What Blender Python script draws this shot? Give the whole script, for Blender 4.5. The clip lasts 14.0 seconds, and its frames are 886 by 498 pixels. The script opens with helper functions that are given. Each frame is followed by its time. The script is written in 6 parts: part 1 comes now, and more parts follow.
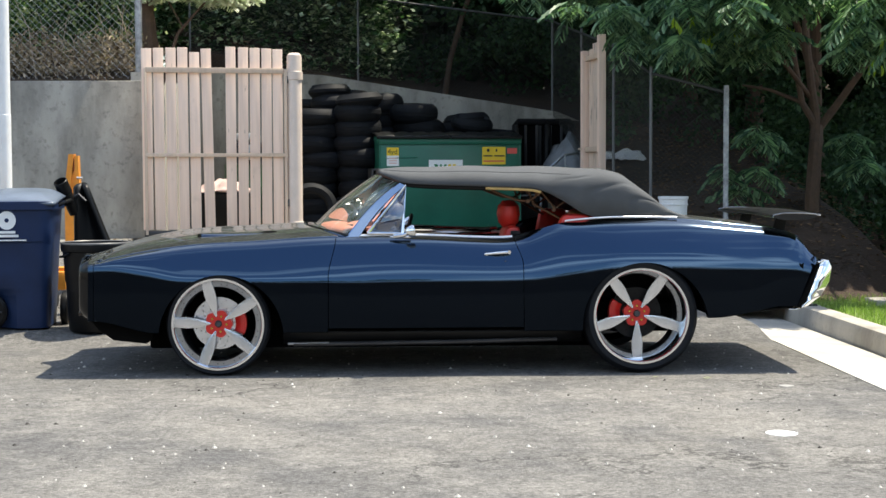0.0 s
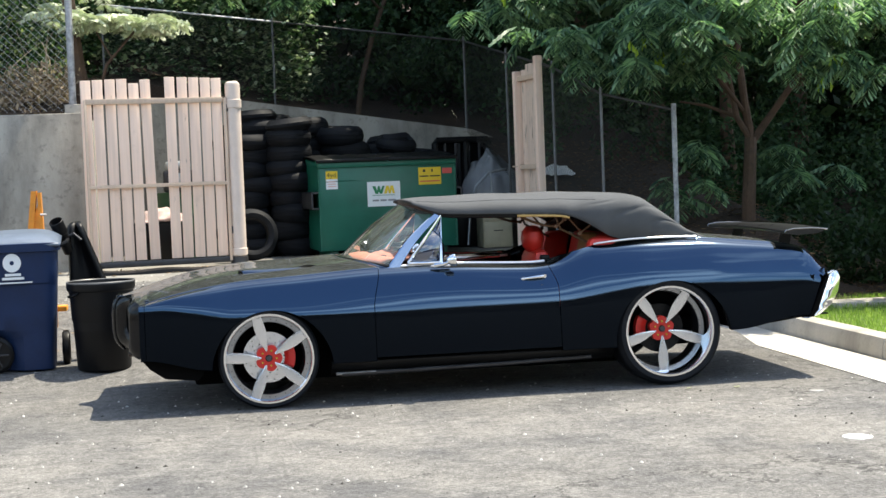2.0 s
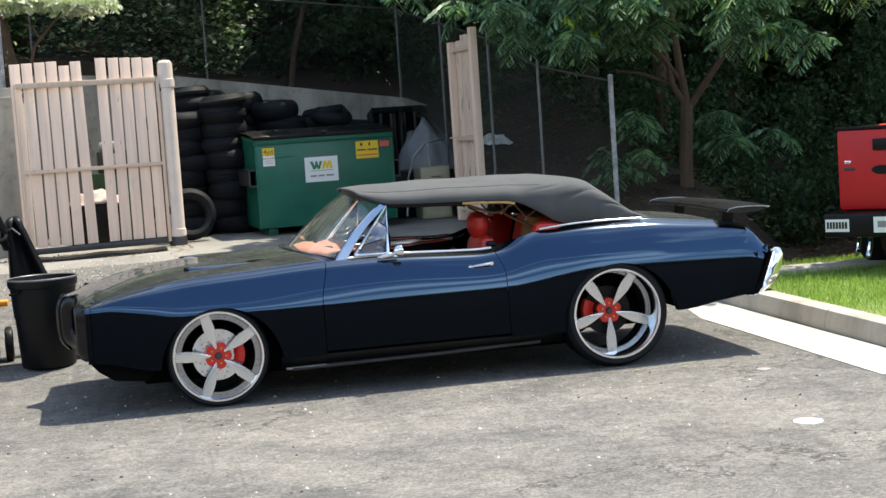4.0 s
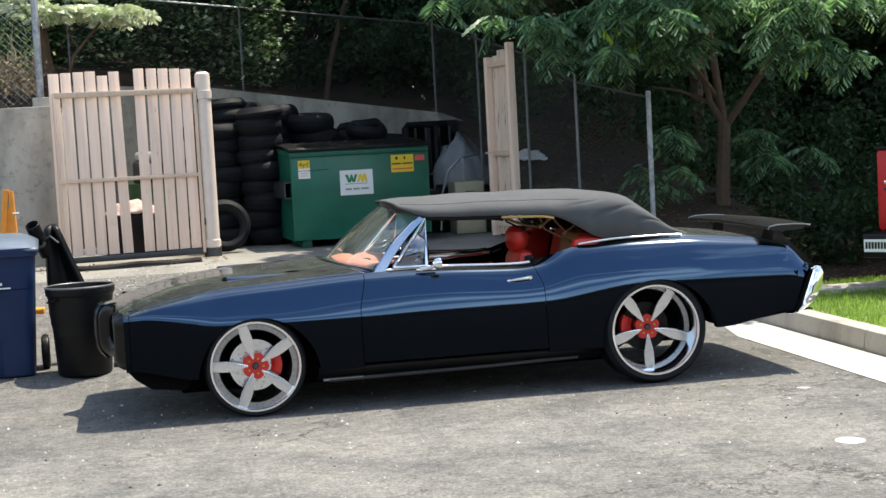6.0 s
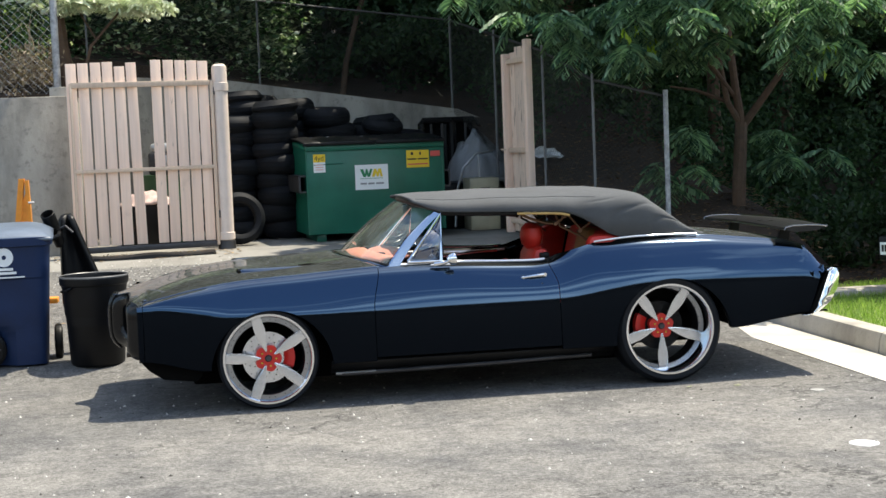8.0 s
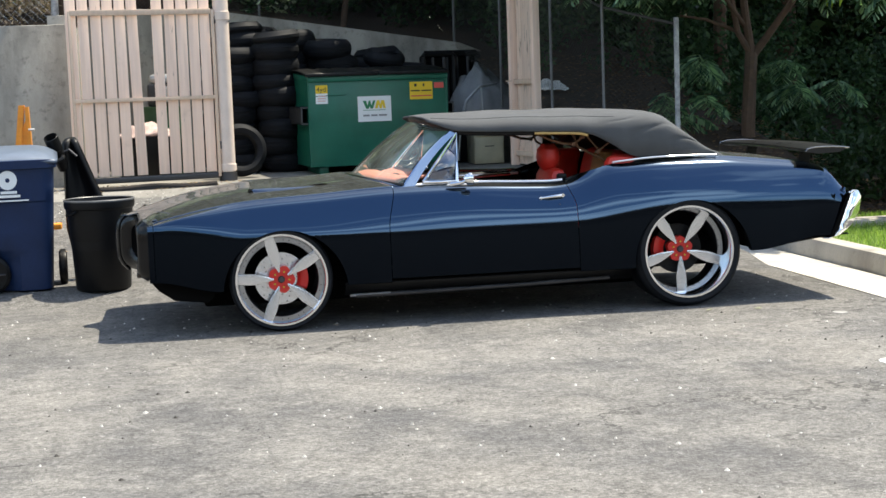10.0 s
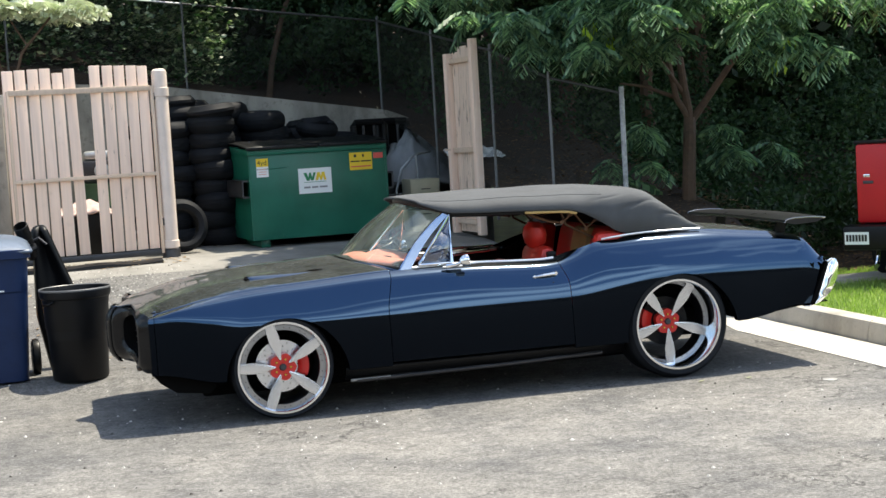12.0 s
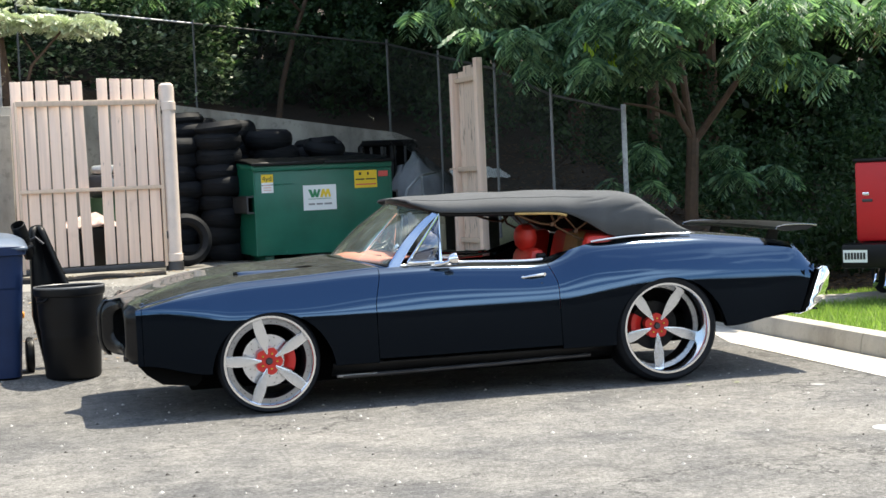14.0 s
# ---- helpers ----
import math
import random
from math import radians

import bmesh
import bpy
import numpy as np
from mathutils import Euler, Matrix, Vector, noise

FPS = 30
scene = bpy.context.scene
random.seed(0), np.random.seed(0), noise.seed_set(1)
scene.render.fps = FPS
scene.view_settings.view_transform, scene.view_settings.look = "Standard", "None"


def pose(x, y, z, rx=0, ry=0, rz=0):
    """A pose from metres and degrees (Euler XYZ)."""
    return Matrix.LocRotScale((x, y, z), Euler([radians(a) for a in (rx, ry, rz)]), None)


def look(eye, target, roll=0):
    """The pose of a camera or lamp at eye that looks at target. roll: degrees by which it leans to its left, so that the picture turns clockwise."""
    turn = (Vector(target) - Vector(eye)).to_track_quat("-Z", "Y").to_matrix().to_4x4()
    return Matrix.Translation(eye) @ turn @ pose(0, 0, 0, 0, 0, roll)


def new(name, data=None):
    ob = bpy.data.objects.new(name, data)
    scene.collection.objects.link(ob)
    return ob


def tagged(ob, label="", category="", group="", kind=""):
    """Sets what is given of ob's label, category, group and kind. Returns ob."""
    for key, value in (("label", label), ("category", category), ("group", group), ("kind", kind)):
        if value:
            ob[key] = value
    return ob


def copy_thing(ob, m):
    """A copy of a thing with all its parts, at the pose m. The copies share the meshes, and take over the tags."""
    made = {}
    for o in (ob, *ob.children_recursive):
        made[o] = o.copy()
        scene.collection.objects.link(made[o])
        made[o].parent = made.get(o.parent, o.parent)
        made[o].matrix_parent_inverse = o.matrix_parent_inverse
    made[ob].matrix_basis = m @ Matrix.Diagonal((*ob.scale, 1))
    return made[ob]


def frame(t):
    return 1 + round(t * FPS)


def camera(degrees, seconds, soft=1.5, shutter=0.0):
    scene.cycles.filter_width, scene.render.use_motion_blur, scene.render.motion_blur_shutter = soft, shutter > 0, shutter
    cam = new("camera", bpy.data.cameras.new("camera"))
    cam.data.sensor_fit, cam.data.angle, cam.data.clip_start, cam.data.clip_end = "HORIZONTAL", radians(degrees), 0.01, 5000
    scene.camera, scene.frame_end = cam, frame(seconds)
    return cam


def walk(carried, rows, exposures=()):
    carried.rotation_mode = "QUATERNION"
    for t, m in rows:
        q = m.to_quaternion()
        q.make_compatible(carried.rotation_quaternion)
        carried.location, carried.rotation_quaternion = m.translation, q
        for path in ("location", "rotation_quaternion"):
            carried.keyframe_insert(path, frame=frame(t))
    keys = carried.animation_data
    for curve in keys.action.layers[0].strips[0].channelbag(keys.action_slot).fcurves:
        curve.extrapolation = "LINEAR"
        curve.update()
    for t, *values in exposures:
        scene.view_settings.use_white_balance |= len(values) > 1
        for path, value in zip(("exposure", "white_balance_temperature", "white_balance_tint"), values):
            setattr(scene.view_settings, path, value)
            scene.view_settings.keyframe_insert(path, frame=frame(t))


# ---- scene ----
cam = camera(32.5, 14.0)
PATH = [
    (0, (1.147, -10.293, 1.39), (1.219, -8.297, 1.286), -0.2),
    (0.5, (0.681, -10.227, 1.419), (0.813, -8.235, 1.311), -0.6),
    (1, (0.216, -10.409, 1.435), (0.409, -8.422, 1.315), -0.8),
    (1.5, (-0.178, -10.403, 1.469), (0.07, -8.421, 1.368), -1.2),
    (2, (-0.409, -10.555, 1.585), (-0.1, -8.581, 1.486), -2.2),
    (2.5, (-0.469, -10.591, 1.747), (-0.115, -8.63, 1.573), -2.5),
    (3, (-0.473, -10.539, 1.87), (-0.096, -8.586, 1.661), -3.2),
    (3.5, (-0.498, -10.506, 1.882), (-0.113, -8.551, 1.705), -4.0),
    (3.7, (-0.488, -10.509, 1.876), (-0.095, -8.556, 1.704), -3.9),
    (5.8, (-0.553, -10.472, 1.843), (-0.189, -8.51, 1.7), -3.0),
    (6, (-0.562, -10.47, 1.843), (-0.204, -8.508, 1.699), -3.1),
    (6.5, (-0.543, -10.466, 1.836), (-0.203, -8.5, 1.699), -3.0),
    (7, (-0.555, -10.462, 1.834), (-0.214, -8.496, 1.697), -2.7),
    (7.5, (-0.564, -10.459, 1.834), (-0.223, -8.494, 1.691), -2.5),
    (8, (-0.571, -10.445, 1.829), (-0.23, -8.48, 1.682), -2.2),
    (8.5, (-0.534, -10.378, 1.777), (-0.189, -8.411, 1.655), -2.3),
    (9, (-0.461, -10.352, 1.603), (-0.151, -8.382, 1.447), -2.4),
    (9.2, (-0.453, -10.338, 1.575), (-0.163, -8.369, 1.371), -2.4),
    (11.3, (-1.518, -10.065, 1.837), (-1.016, -8.141, 1.624), -1.9),
    (11.5, (-1.558, -10.135, 1.868), (-1.052, -8.211, 1.66), -2.2),
    (12, (-1.538, -10.116, 1.874), (-1.025, -8.189, 1.72), -3.4),
    (12.5, (-1.482, -10.128, 1.875), (-0.981, -8.197, 1.744), -4.5),
    (13, (-1.426, -10.141, 1.856), (-0.926, -8.207, 1.76), -4.9),
    (13.5, (-1.373, -10.162, 1.665), (-0.872, -8.227, 1.609), -4.4),
    (14, (-1.349, -10.218, 1.549), (-0.859, -8.281, 1.454), -2.5),
]
walk(cam, [(t, look(eye, target, roll)) for t, eye, target, roll in PATH], [(t, e + 0.17, 7000, 7.2) for t, e in ((0.0, 1.08), (1.0, 1.12), (1.6, 1.12), (2.1, 1.25), (2.6, 1.15), (3.5, 1.12), (6.0, 1.1), (7.5, 1.06), (8.0, 1.05), (8.5, 1.2), (9.0, 1.12), (11.5, 1.13), (12.5, 1.29), (13.0, 1.33), (13.5, 1.4), (14.0, 1.33))])

# ---- world and light ----
SUN_TO = Vector((0.38, 0.14, 1.0)).normalized()
world = bpy.data.worlds.new("sky")
scene.world = world
world.use_nodes = True
_n = world.node_tree.nodes
_sky = _n.new("ShaderNodeTexSky")
_sky.sky_type = "NISHITA"
_sky.sun_disc = False
_sky.sun_elevation = math.asin(SUN_TO.z)
_sky.sun_rotation = math.atan2(SUN_TO.x, SUN_TO.y)
_sky.air_density, _sky.dust_density, _sky.ozone_density = 1.2, 0.9, 3.0
# thin high cloud, streaked, all over the sky
_co, _map, _wisp, _thin, _mix = (_n.new("ShaderNode" + k) for k in ("TexCoord", "Mapping", "TexNoise", "ValToRGB", "Mix"))
_map.inputs["Scale"].default_value = (1.0, 1.5, 3.6)
_wisp.inputs["Scale"].default_value, _wisp.inputs["Detail"].default_value, _wisp.inputs["Distortion"].default_value = 1.1, 6.0, 0.8
_thin.color_ramp.elements[0].position, _thin.color_ramp.elements[0].color = 0.53, (0, 0, 0, 1)
_thin.color_ramp.elements[1].position, _thin.color_ramp.elements[1].color = 0.66, (0.85, 0.85, 0.85, 1)
_mix.data_type = "RGBA"
_mix.inputs[7].default_value = (9.6, 10.0, 10.6, 1)
for a, b in ((_co.outputs["Generated"], _map.inputs[0]), (_map.outputs[0], _wisp.inputs["Vector"]), (_wisp.outputs["Fac"], _thin.inputs[0]), (_thin.outputs[0], _mix.inputs[0]), (_sky.outputs[0], _mix.inputs[6]), (_mix.outputs[2], _n["Background"].inputs[0])):
    world.node_tree.links.new(a, b)
_n["Background"].inputs[1].default_value = 0.116
sun_data = bpy.data.lights.new("sun", "SUN")
sun_data.energy, sun_data.angle, sun_data.color = 3.45, radians(0.53), (1.0, 0.94, 0.84)
sun = new("sun", sun_data)
sun.matrix_world = look(SUN_TO * 40, (0, 0, 0))


# ---- geometry helpers ----
class Geo:
    """Collects vertices and faces of one mesh."""

    def __init__(self):
        self.v, self.f = [], []

    def add(self, verts, faces, m=None):
        b = len(self.v)
        self.v += [tuple(m @ Vector(p)) for p in verts] if m is not None else [tuple(p) for p in verts]
        self.f += [tuple(b + i for i in f) for f in faces]
        return self

    def box(self, x0, x1, y0, y1, z0, z1, bevel=0.0, m=None):
        bm = bmesh.new()
        bmesh.ops.create_cube(bm, size=1, matrix=Matrix.Translation(((x0 + x1) / 2, (y0 + y1) / 2, (z0 + z1) / 2)) @ Matrix.Diagonal((abs(x1 - x0), abs(y1 - y0), abs(z1 - z0), 1)))
        if bevel:
            bmesh.ops.bevel(bm, geom=bm.edges[:], offset=bevel, segments=2, affect="EDGES", profile=0.5)
        bm.verts.index_update()
        self.add([v.co[:] for v in bm.verts], [[v.index for v in f.verts] for f in bm.faces], m)
        bm.free()
        return self

    def tube(self, pts, radii, n=10, caps=True, flat=1.0):
        """A tube along points; flat squeezes it along its second axis."""
        pts = [Vector(p) for p in pts]
        if not hasattr(radii, "__len__"):
            radii = [radii] * len(pts)
        b, up = len(self.v), Vector((0.13, 0.2, 1.0)).normalized()
        for i, p in enumerate(pts):
            d = (pts[min(i + 1, len(pts) - 1)] - pts[max(i - 1, 0)]).normalized()
            s = d.cross(up)
            s = s.normalized() if s.length > 1e-4 else Vector((1, 0, 0))
            u = s.cross(d)
            for k in range(n):
                a = 2 * math.pi * k / n
                self.v.append(tuple(p + radii[i] * (math.cos(a) * s + flat * math.sin(a) * u)))
        for i in range(len(pts) - 1):
            for k in range(n):
                k2 = (k + 1) % n
                self.f.append((b + i * n + k, b + i * n + k2, b + (i + 1) * n + k2, b + (i + 1) * n + k))
        if caps:
            self.f.append(tuple(b + k for k in reversed(range(n))))
            self.f.append(tuple(b + (len(pts) - 1) * n + k for k in range(n)))
        return self

    def lathe(self, profile, n=32, m=None, closed=False):
        """Turns (radius, height) pairs about z."""
        v, f, k = [], [], len(profile)
        for j in range(n):
            a = 2 * math.pi * j / n
            v += [(r * math.cos(a), r * math.sin(a), h) for r, h in profile]
        for j in range(n):
            j2 = (j + 1) % n
            for i in range(k if closed else k - 1):
                i2 = (i + 1) % k
                f.append((j * k + i, j2 * k + i, j2 * k + i2, j * k + i2))
        return self.add(v, f, m)

    def grid(self, fn, us, vs, flip=False, closed_u=False):
        us, vs = list(us), list(vs)
        nu, nv = len(us), len(vs)
        f = []
        for i in range(nu if closed_u else nu - 1):
            i2 = (i + 1) % nu
            for j in range(nv - 1):
                q = (i * nv + j, i2 * nv + j, i2 * nv + j + 1, i * nv + j + 1)
                f.append(q[::-1] if flip else q)
        return self.add([fn(u, v) for u in us for v in vs], f)

    def prism(self, outline, axis, a, b, m=None):
        """An outline in the plane across an axis, drawn out from a to b."""
        def place(p, h):
            return {"x": (h, p[0], p[1]), "y": (p[0], h, p[1]), "z": (p[0], p[1], h)}[axis]
        n = len(outline)
        v = [place(p, a) for p in outline] + [place(p, b) for p in outline]
        f = [tuple(range(n)), tuple(reversed(range(n, 2 * n)))] + [(i, n + i, n + (i + 1) % n, (i + 1) % n) for i in range(n)]
        return self.add(v, f, m)


def lin(a, b, n):
    return [a + (b - a) * i / (n - 1) for i in range(n)]


def smoothstep(a, b, x):
    t = min(1.0, max(0.0, (x - a) / (b - a)))
    return t * t * (3 - 2 * t)


def spline(*pairs):
    """A smooth curve through (x, y) pairs that does not overshoot."""
    xs, ys = [p[0] for p in pairs], [p[1] for p in pairs]
    h = [xs[i + 1] - xs[i] for i in range(len(xs) - 1)]
    d = [(ys[i + 1] - ys[i]) / h[i] for i in range(len(h))]
    s = [d[0]] + [0 if d[i - 1] * d[i] <= 0 else 2 * d[i - 1] * d[i] / (d[i - 1] + d[i]) for i in range(1, len(d))] + [d[-1]]

    def at(x):
        x = min(max(x, xs[0]), xs[-1])
        i = 0
        while i < len(h) - 1 and x > xs[i + 1]:
            i += 1
        t = (x - xs[i]) / h[i]
        return ((1 + 2 * t) * (1 - t) ** 2 * ys[i] + t * (1 - t) ** 2 * h[i] * s[i] + t * t * (3 - 2 * t) * ys[i + 1] + t * t * (t - 1) * h[i] * s[i + 1])
    return at


def part(name, geo, mat, parent=None, label="", smooth=35, solid=0.0, kind=""):
    """Links one mesh object, under a thing if one is given."""
    me = bpy.data.meshes.new(name)
    me.from_pydata(geo.v, [], geo.f)
    me.materials.append(mat)
    me.update()
    if smooth:
        me.polygons.foreach_set("use_smooth", [True] * len(me.polygons))
        me.set_sharp_from_angle(angle=radians(smooth))
    ob = new(name, me)
    if solid:
        mod = ob.modifiers.new("thickness", "SOLIDIFY")
        mod.thickness, mod.offset, mod.use_rim = abs(solid), 0.0, solid > 0
    if parent is not None:
        ob.parent = parent
    if label or kind:
        tagged(ob, label=label, kind=kind)
    return ob


def thing(name, label, category, at=(0, 0, 0), group="", kind=""):
    ob = new(name)
    ob.location = at
    ob.empty_display_size = 0.1
    return tagged(ob, label, category, group, kind)


def structure(name, geo, mat, label, smooth=35, solid=0.0):
    return tagged(part(name, geo, mat, None, smooth=smooth, solid=solid), label, "", "", "structure")


# ---- materials ----
class Mat:
    """A node material in the making."""

    def __init__(self, name, color=(0.5, 0.5, 0.5), rough=0.6, metal=0.0, **more):
        self.m = bpy.data.materials.new(name)
        self.m.use_nodes = True
        self.t = self.m.node_tree
        self.b = self.t.nodes["Principled BSDF"]
        self.b.inputs["Base Color"].default_value = (*color, 1)
        self.b.inputs["Roughness"].default_value = rough
        self.b.inputs["Metallic"].default_value = metal
        for key, value in more.items():
            self.b.inputs[key.replace("_", " ")].default_value = value
        self.co = None

    def node(self, kind, **props):
        n = self.t.nodes.new(kind)
        for key, value in props.items():
            if key in n.inputs:
                n.inputs[key].default_value = value
        return n

    def link(self, a, b):
        self.t.links.new(a, b)

    def where(self, scale=(1, 1, 1), space="Object"):
        c = self.node("ShaderNodeTexCoord")
        mp = self.node("ShaderNodeMapping")
        mp.inputs["Scale"].default_value = scale
        self.link(c.outputs[space], mp.inputs[0])
        return mp.outputs[0]

    def noise(self, scale, detail=4.0, rough=0.55, vec=None, stretch=(1, 1, 1)):
        n = self.node("ShaderNodeTexNoise", Scale=scale, Detail=detail, Roughness=rough)
        self.link(vec or self.where(stretch), n.inputs["Vector"])
        return n.outputs["Fac"]

    def ramp(self, fac, *stops):
        r = self.node("ShaderNodeValToRGB")
        e = r.color_ramp.elements
        while len(e) < len(stops):
            e.new(0.5)
        for el, (pos, col) in zip(e, stops):
            el.position = pos
            el.color = (*col, 1) if hasattr(col, "__len__") else (col, col, col, 1)
        self.link(fac, r.inputs[0])
        return r.outputs[0]

    def mix(self, fac, a, b, blend="MIX"):
        n = self.node("ShaderNodeMix")
        n.data_type, n.blend_type = "RGBA", blend
        for i, s in ((0, fac), (6, a), (7, b)):
            if hasattr(s, "node"):
                self.link(s, n.inputs[i])
            else:
                n.inputs[i].default_value = (*s, 1) if hasattr(s, "__len__") else s
        return n.outputs[2]

    def color(self, out):
        self.link(out, self.b.inputs["Base Color"])
        return self

    def rough(self, out):
        self.link(out, self.b.inputs["Roughness"])
        return self

    def bump(self, height, strength=0.3, dist=0.01):
        n = self.node("ShaderNodeBump", Strength=strength, Distance=dist)
        if self.b.inputs["Normal"].is_linked:
            self.link(self.b.inputs["Normal"].links[0].from_socket, n.inputs["Normal"])
        self.link(height, n.inputs["Height"])
        self.link(n.outputs[0], self.b.inputs["Normal"])
        return self

    def island(self):
        return self.node("ShaderNodeNewGeometry").outputs["Random Per Island"]

    def piece(self):
        return self.node("ShaderNodeObjectInfo").outputs["Random"]


def worn(name, color, rough=0.6, metal=0.0, vary=0.25, scale=6.0, bump=0.1, grain=60.0, **more):
    """A surface with broad stains, fine grain and a little relief."""
    m = Mat(name, color, rough, metal, **more)
    big, fine = m.noise(scale, 5), m.noise(grain, 3)
    dark = tuple(c * (1 - vary) for c in color)
    light = tuple(min(1.0, c * (1 + vary * 0.6)) for c in color)
    c = m.ramp(big, (0.3, dark), (0.72, light))
    c = m.mix(0.25, c, m.ramp(fine, (0.3, dark), (0.7, light)))
    m.color(c).rough(m.ramp(big, (0.2, max(0.02, rough - 0.08)), (0.8, min(1.0, rough + 0.08))))
    if bump:
        m.bump(fine, bump, 0.004)
    return m


def plain(name, color, rough=0.5, metal=0.0, **more):
    return Mat(name, color, rough, metal, **more).m


def leafy(name, dark, light, glow=0.45, rough=0.45, sun_flecks=False):
    """Leaves that let light through, each of its own green; on request some painted pale as if sunlit."""
    m = Mat(name, light, rough)
    c = m.ramp(m.island(), (0.0, dark), (0.6, tuple((a + b) / 2 for a, b in zip(dark, light))), (1.0, light))
    if sun_flecks:
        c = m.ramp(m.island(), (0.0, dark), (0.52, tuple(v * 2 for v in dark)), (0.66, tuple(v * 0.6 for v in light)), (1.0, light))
    m.color(c)
    m.b.inputs["Specular IOR Level"].default_value = 0.35
    tr = m.node("ShaderNodeBsdfTranslucent")
    m.link(m.mix(1.0, c, (0.95, 1.12, 0.66), "MULTIPLY"), tr.inputs[0])
    mx = m.node("ShaderNodeMixShader", Fac=glow)
    m.link(m.b.outputs[0], mx.inputs[1])
    m.link(tr.outputs[0], mx.inputs[2])
    m.link(mx.outputs[0], m.t.nodes["Material Output"].inputs[0])
    return m.m


def asphalt():
    m = Mat("asphalt", (0.08, 0.08, 0.08), 0.9, Specular_IOR_Level=0.15)
    broad = m.noise(0.45, 6, 0.6)
    mid = m.noise(1.7, 8, 0.72)
    small = m.noise(11.0, 6, 0.75)
    chips = m.noise(42.0, 3, 0.6)
    grit = m.noise(150, 3, 0.6)
    c = m.ramp(broad, (0.36, (0.108, 0.106, 0.105)), (0.5, (0.15, 0.145, 0.138)), (0.64, (0.18, 0.171, 0.158)))
    c = m.mix(m.ramp(mid, (0.45, 0.0), (0.66, 0.62)), c, (0.235, 0.226, 0.21))
    c = m.mix(m.ramp(m.noise(1.3, 8, 0.7), (0.5, 0.0), (0.66, 0.6)), c, (0.082, 0.082, 0.085))
    # a darker, newer lay of asphalt towards the walls, with a ragged seam
    sep = m.node("ShaderNodeSeparateXYZ")
    m.link(m.where(), sep.inputs[0])
    off = m.node("ShaderNodeMath")
    off.operation = "MULTIPLY_ADD"
    m.link(m.noise(0.9, 6, 0.65), off.inputs[0])
    off.inputs[1].default_value = 1.6
    m.link(sep.outputs[1], off.inputs[2])
    c = m.mix(m.ramp(off.outputs[0], (-0.7, 0.0), (0.0, 0.35)), c, (0.095, 0.094, 0.092))
    # hairline cracks
    bent = m.node("ShaderNodeVectorMath")
    bent.operation = "ADD"
    wob = m.node("ShaderNodeTexNoise", Scale=1.6, Detail=6.0, Roughness=0.7)
    m.link(m.where(), wob.inputs["Vector"])
    m.link(m.where(), bent.inputs[0])
    m.link(wob.outputs["Color"], bent.inputs[1])
    vor = m.node("ShaderNodeTexVoronoi", Scale=0.55)
    vor.feature = "DISTANCE_TO_EDGE"
    m.link(bent.outputs[0], vor.inputs["Vector"])
    crack = m.mix(1.0, m.ramp(vor.outputs["Distance"], (0.003, 0.75), (0.012, 0.0)), m.ramp(m.noise(0.8, 3), (0.45, 0.0), (0.6, 1.0)), "MULTIPLY")
    c = m.mix(crack, c, (0.04, 0.039, 0.038))
    c = m.mix(0.5, c, m.ramp(small, (0.3, 0.15), (0.5, 0.5), (0.7, 0.88)), "OVERLAY")
    c = m.mix(0.45, c, m.ramp(chips, (0.28, 0.08), (0.5, 0.5), (0.7, 0.95)), "OVERLAY")
    c = m.mix(0.55, c, m.ramp(grit, (0.25, 0.05), (0.5, 0.5), (0.75, 1.0)), "OVERLAY")
    m.color(c)
    m.bump(grit, 0.5, 0.008).bump(chips, 0.5, 0.015)
    return m.m


def concrete(name, base, stain=0.5, scale=1.2, rough=0.85, streak=(1, 1, 0.35), spots=0.58):
    m = Mat(name, base, rough)
    a = m.noise(scale, 7, 0.62, stretch=streak)
    b = m.noise(scale * 7, 5, 0.6)
    g = m.noise(120, 2)
    d = tuple(c * (1 - stain) for c in base)
    c = m.ramp(a, (0.3, d), (0.55, base), (0.75, tuple(min(1, v * 1.2) for v in base)))
    c = m.mix(m.ramp(b, (spots, 0.0), (spots + 0.14, 0.6)), c, d)
    m.color(m.mix(0.3, c, m.ramp(g, (0.3, 0.35), (0.7, 0.65)), "OVERLAY"))
    m.bump(g, 0.25, 0.004).bump(b, 0.3, 0.01)
    return m.m


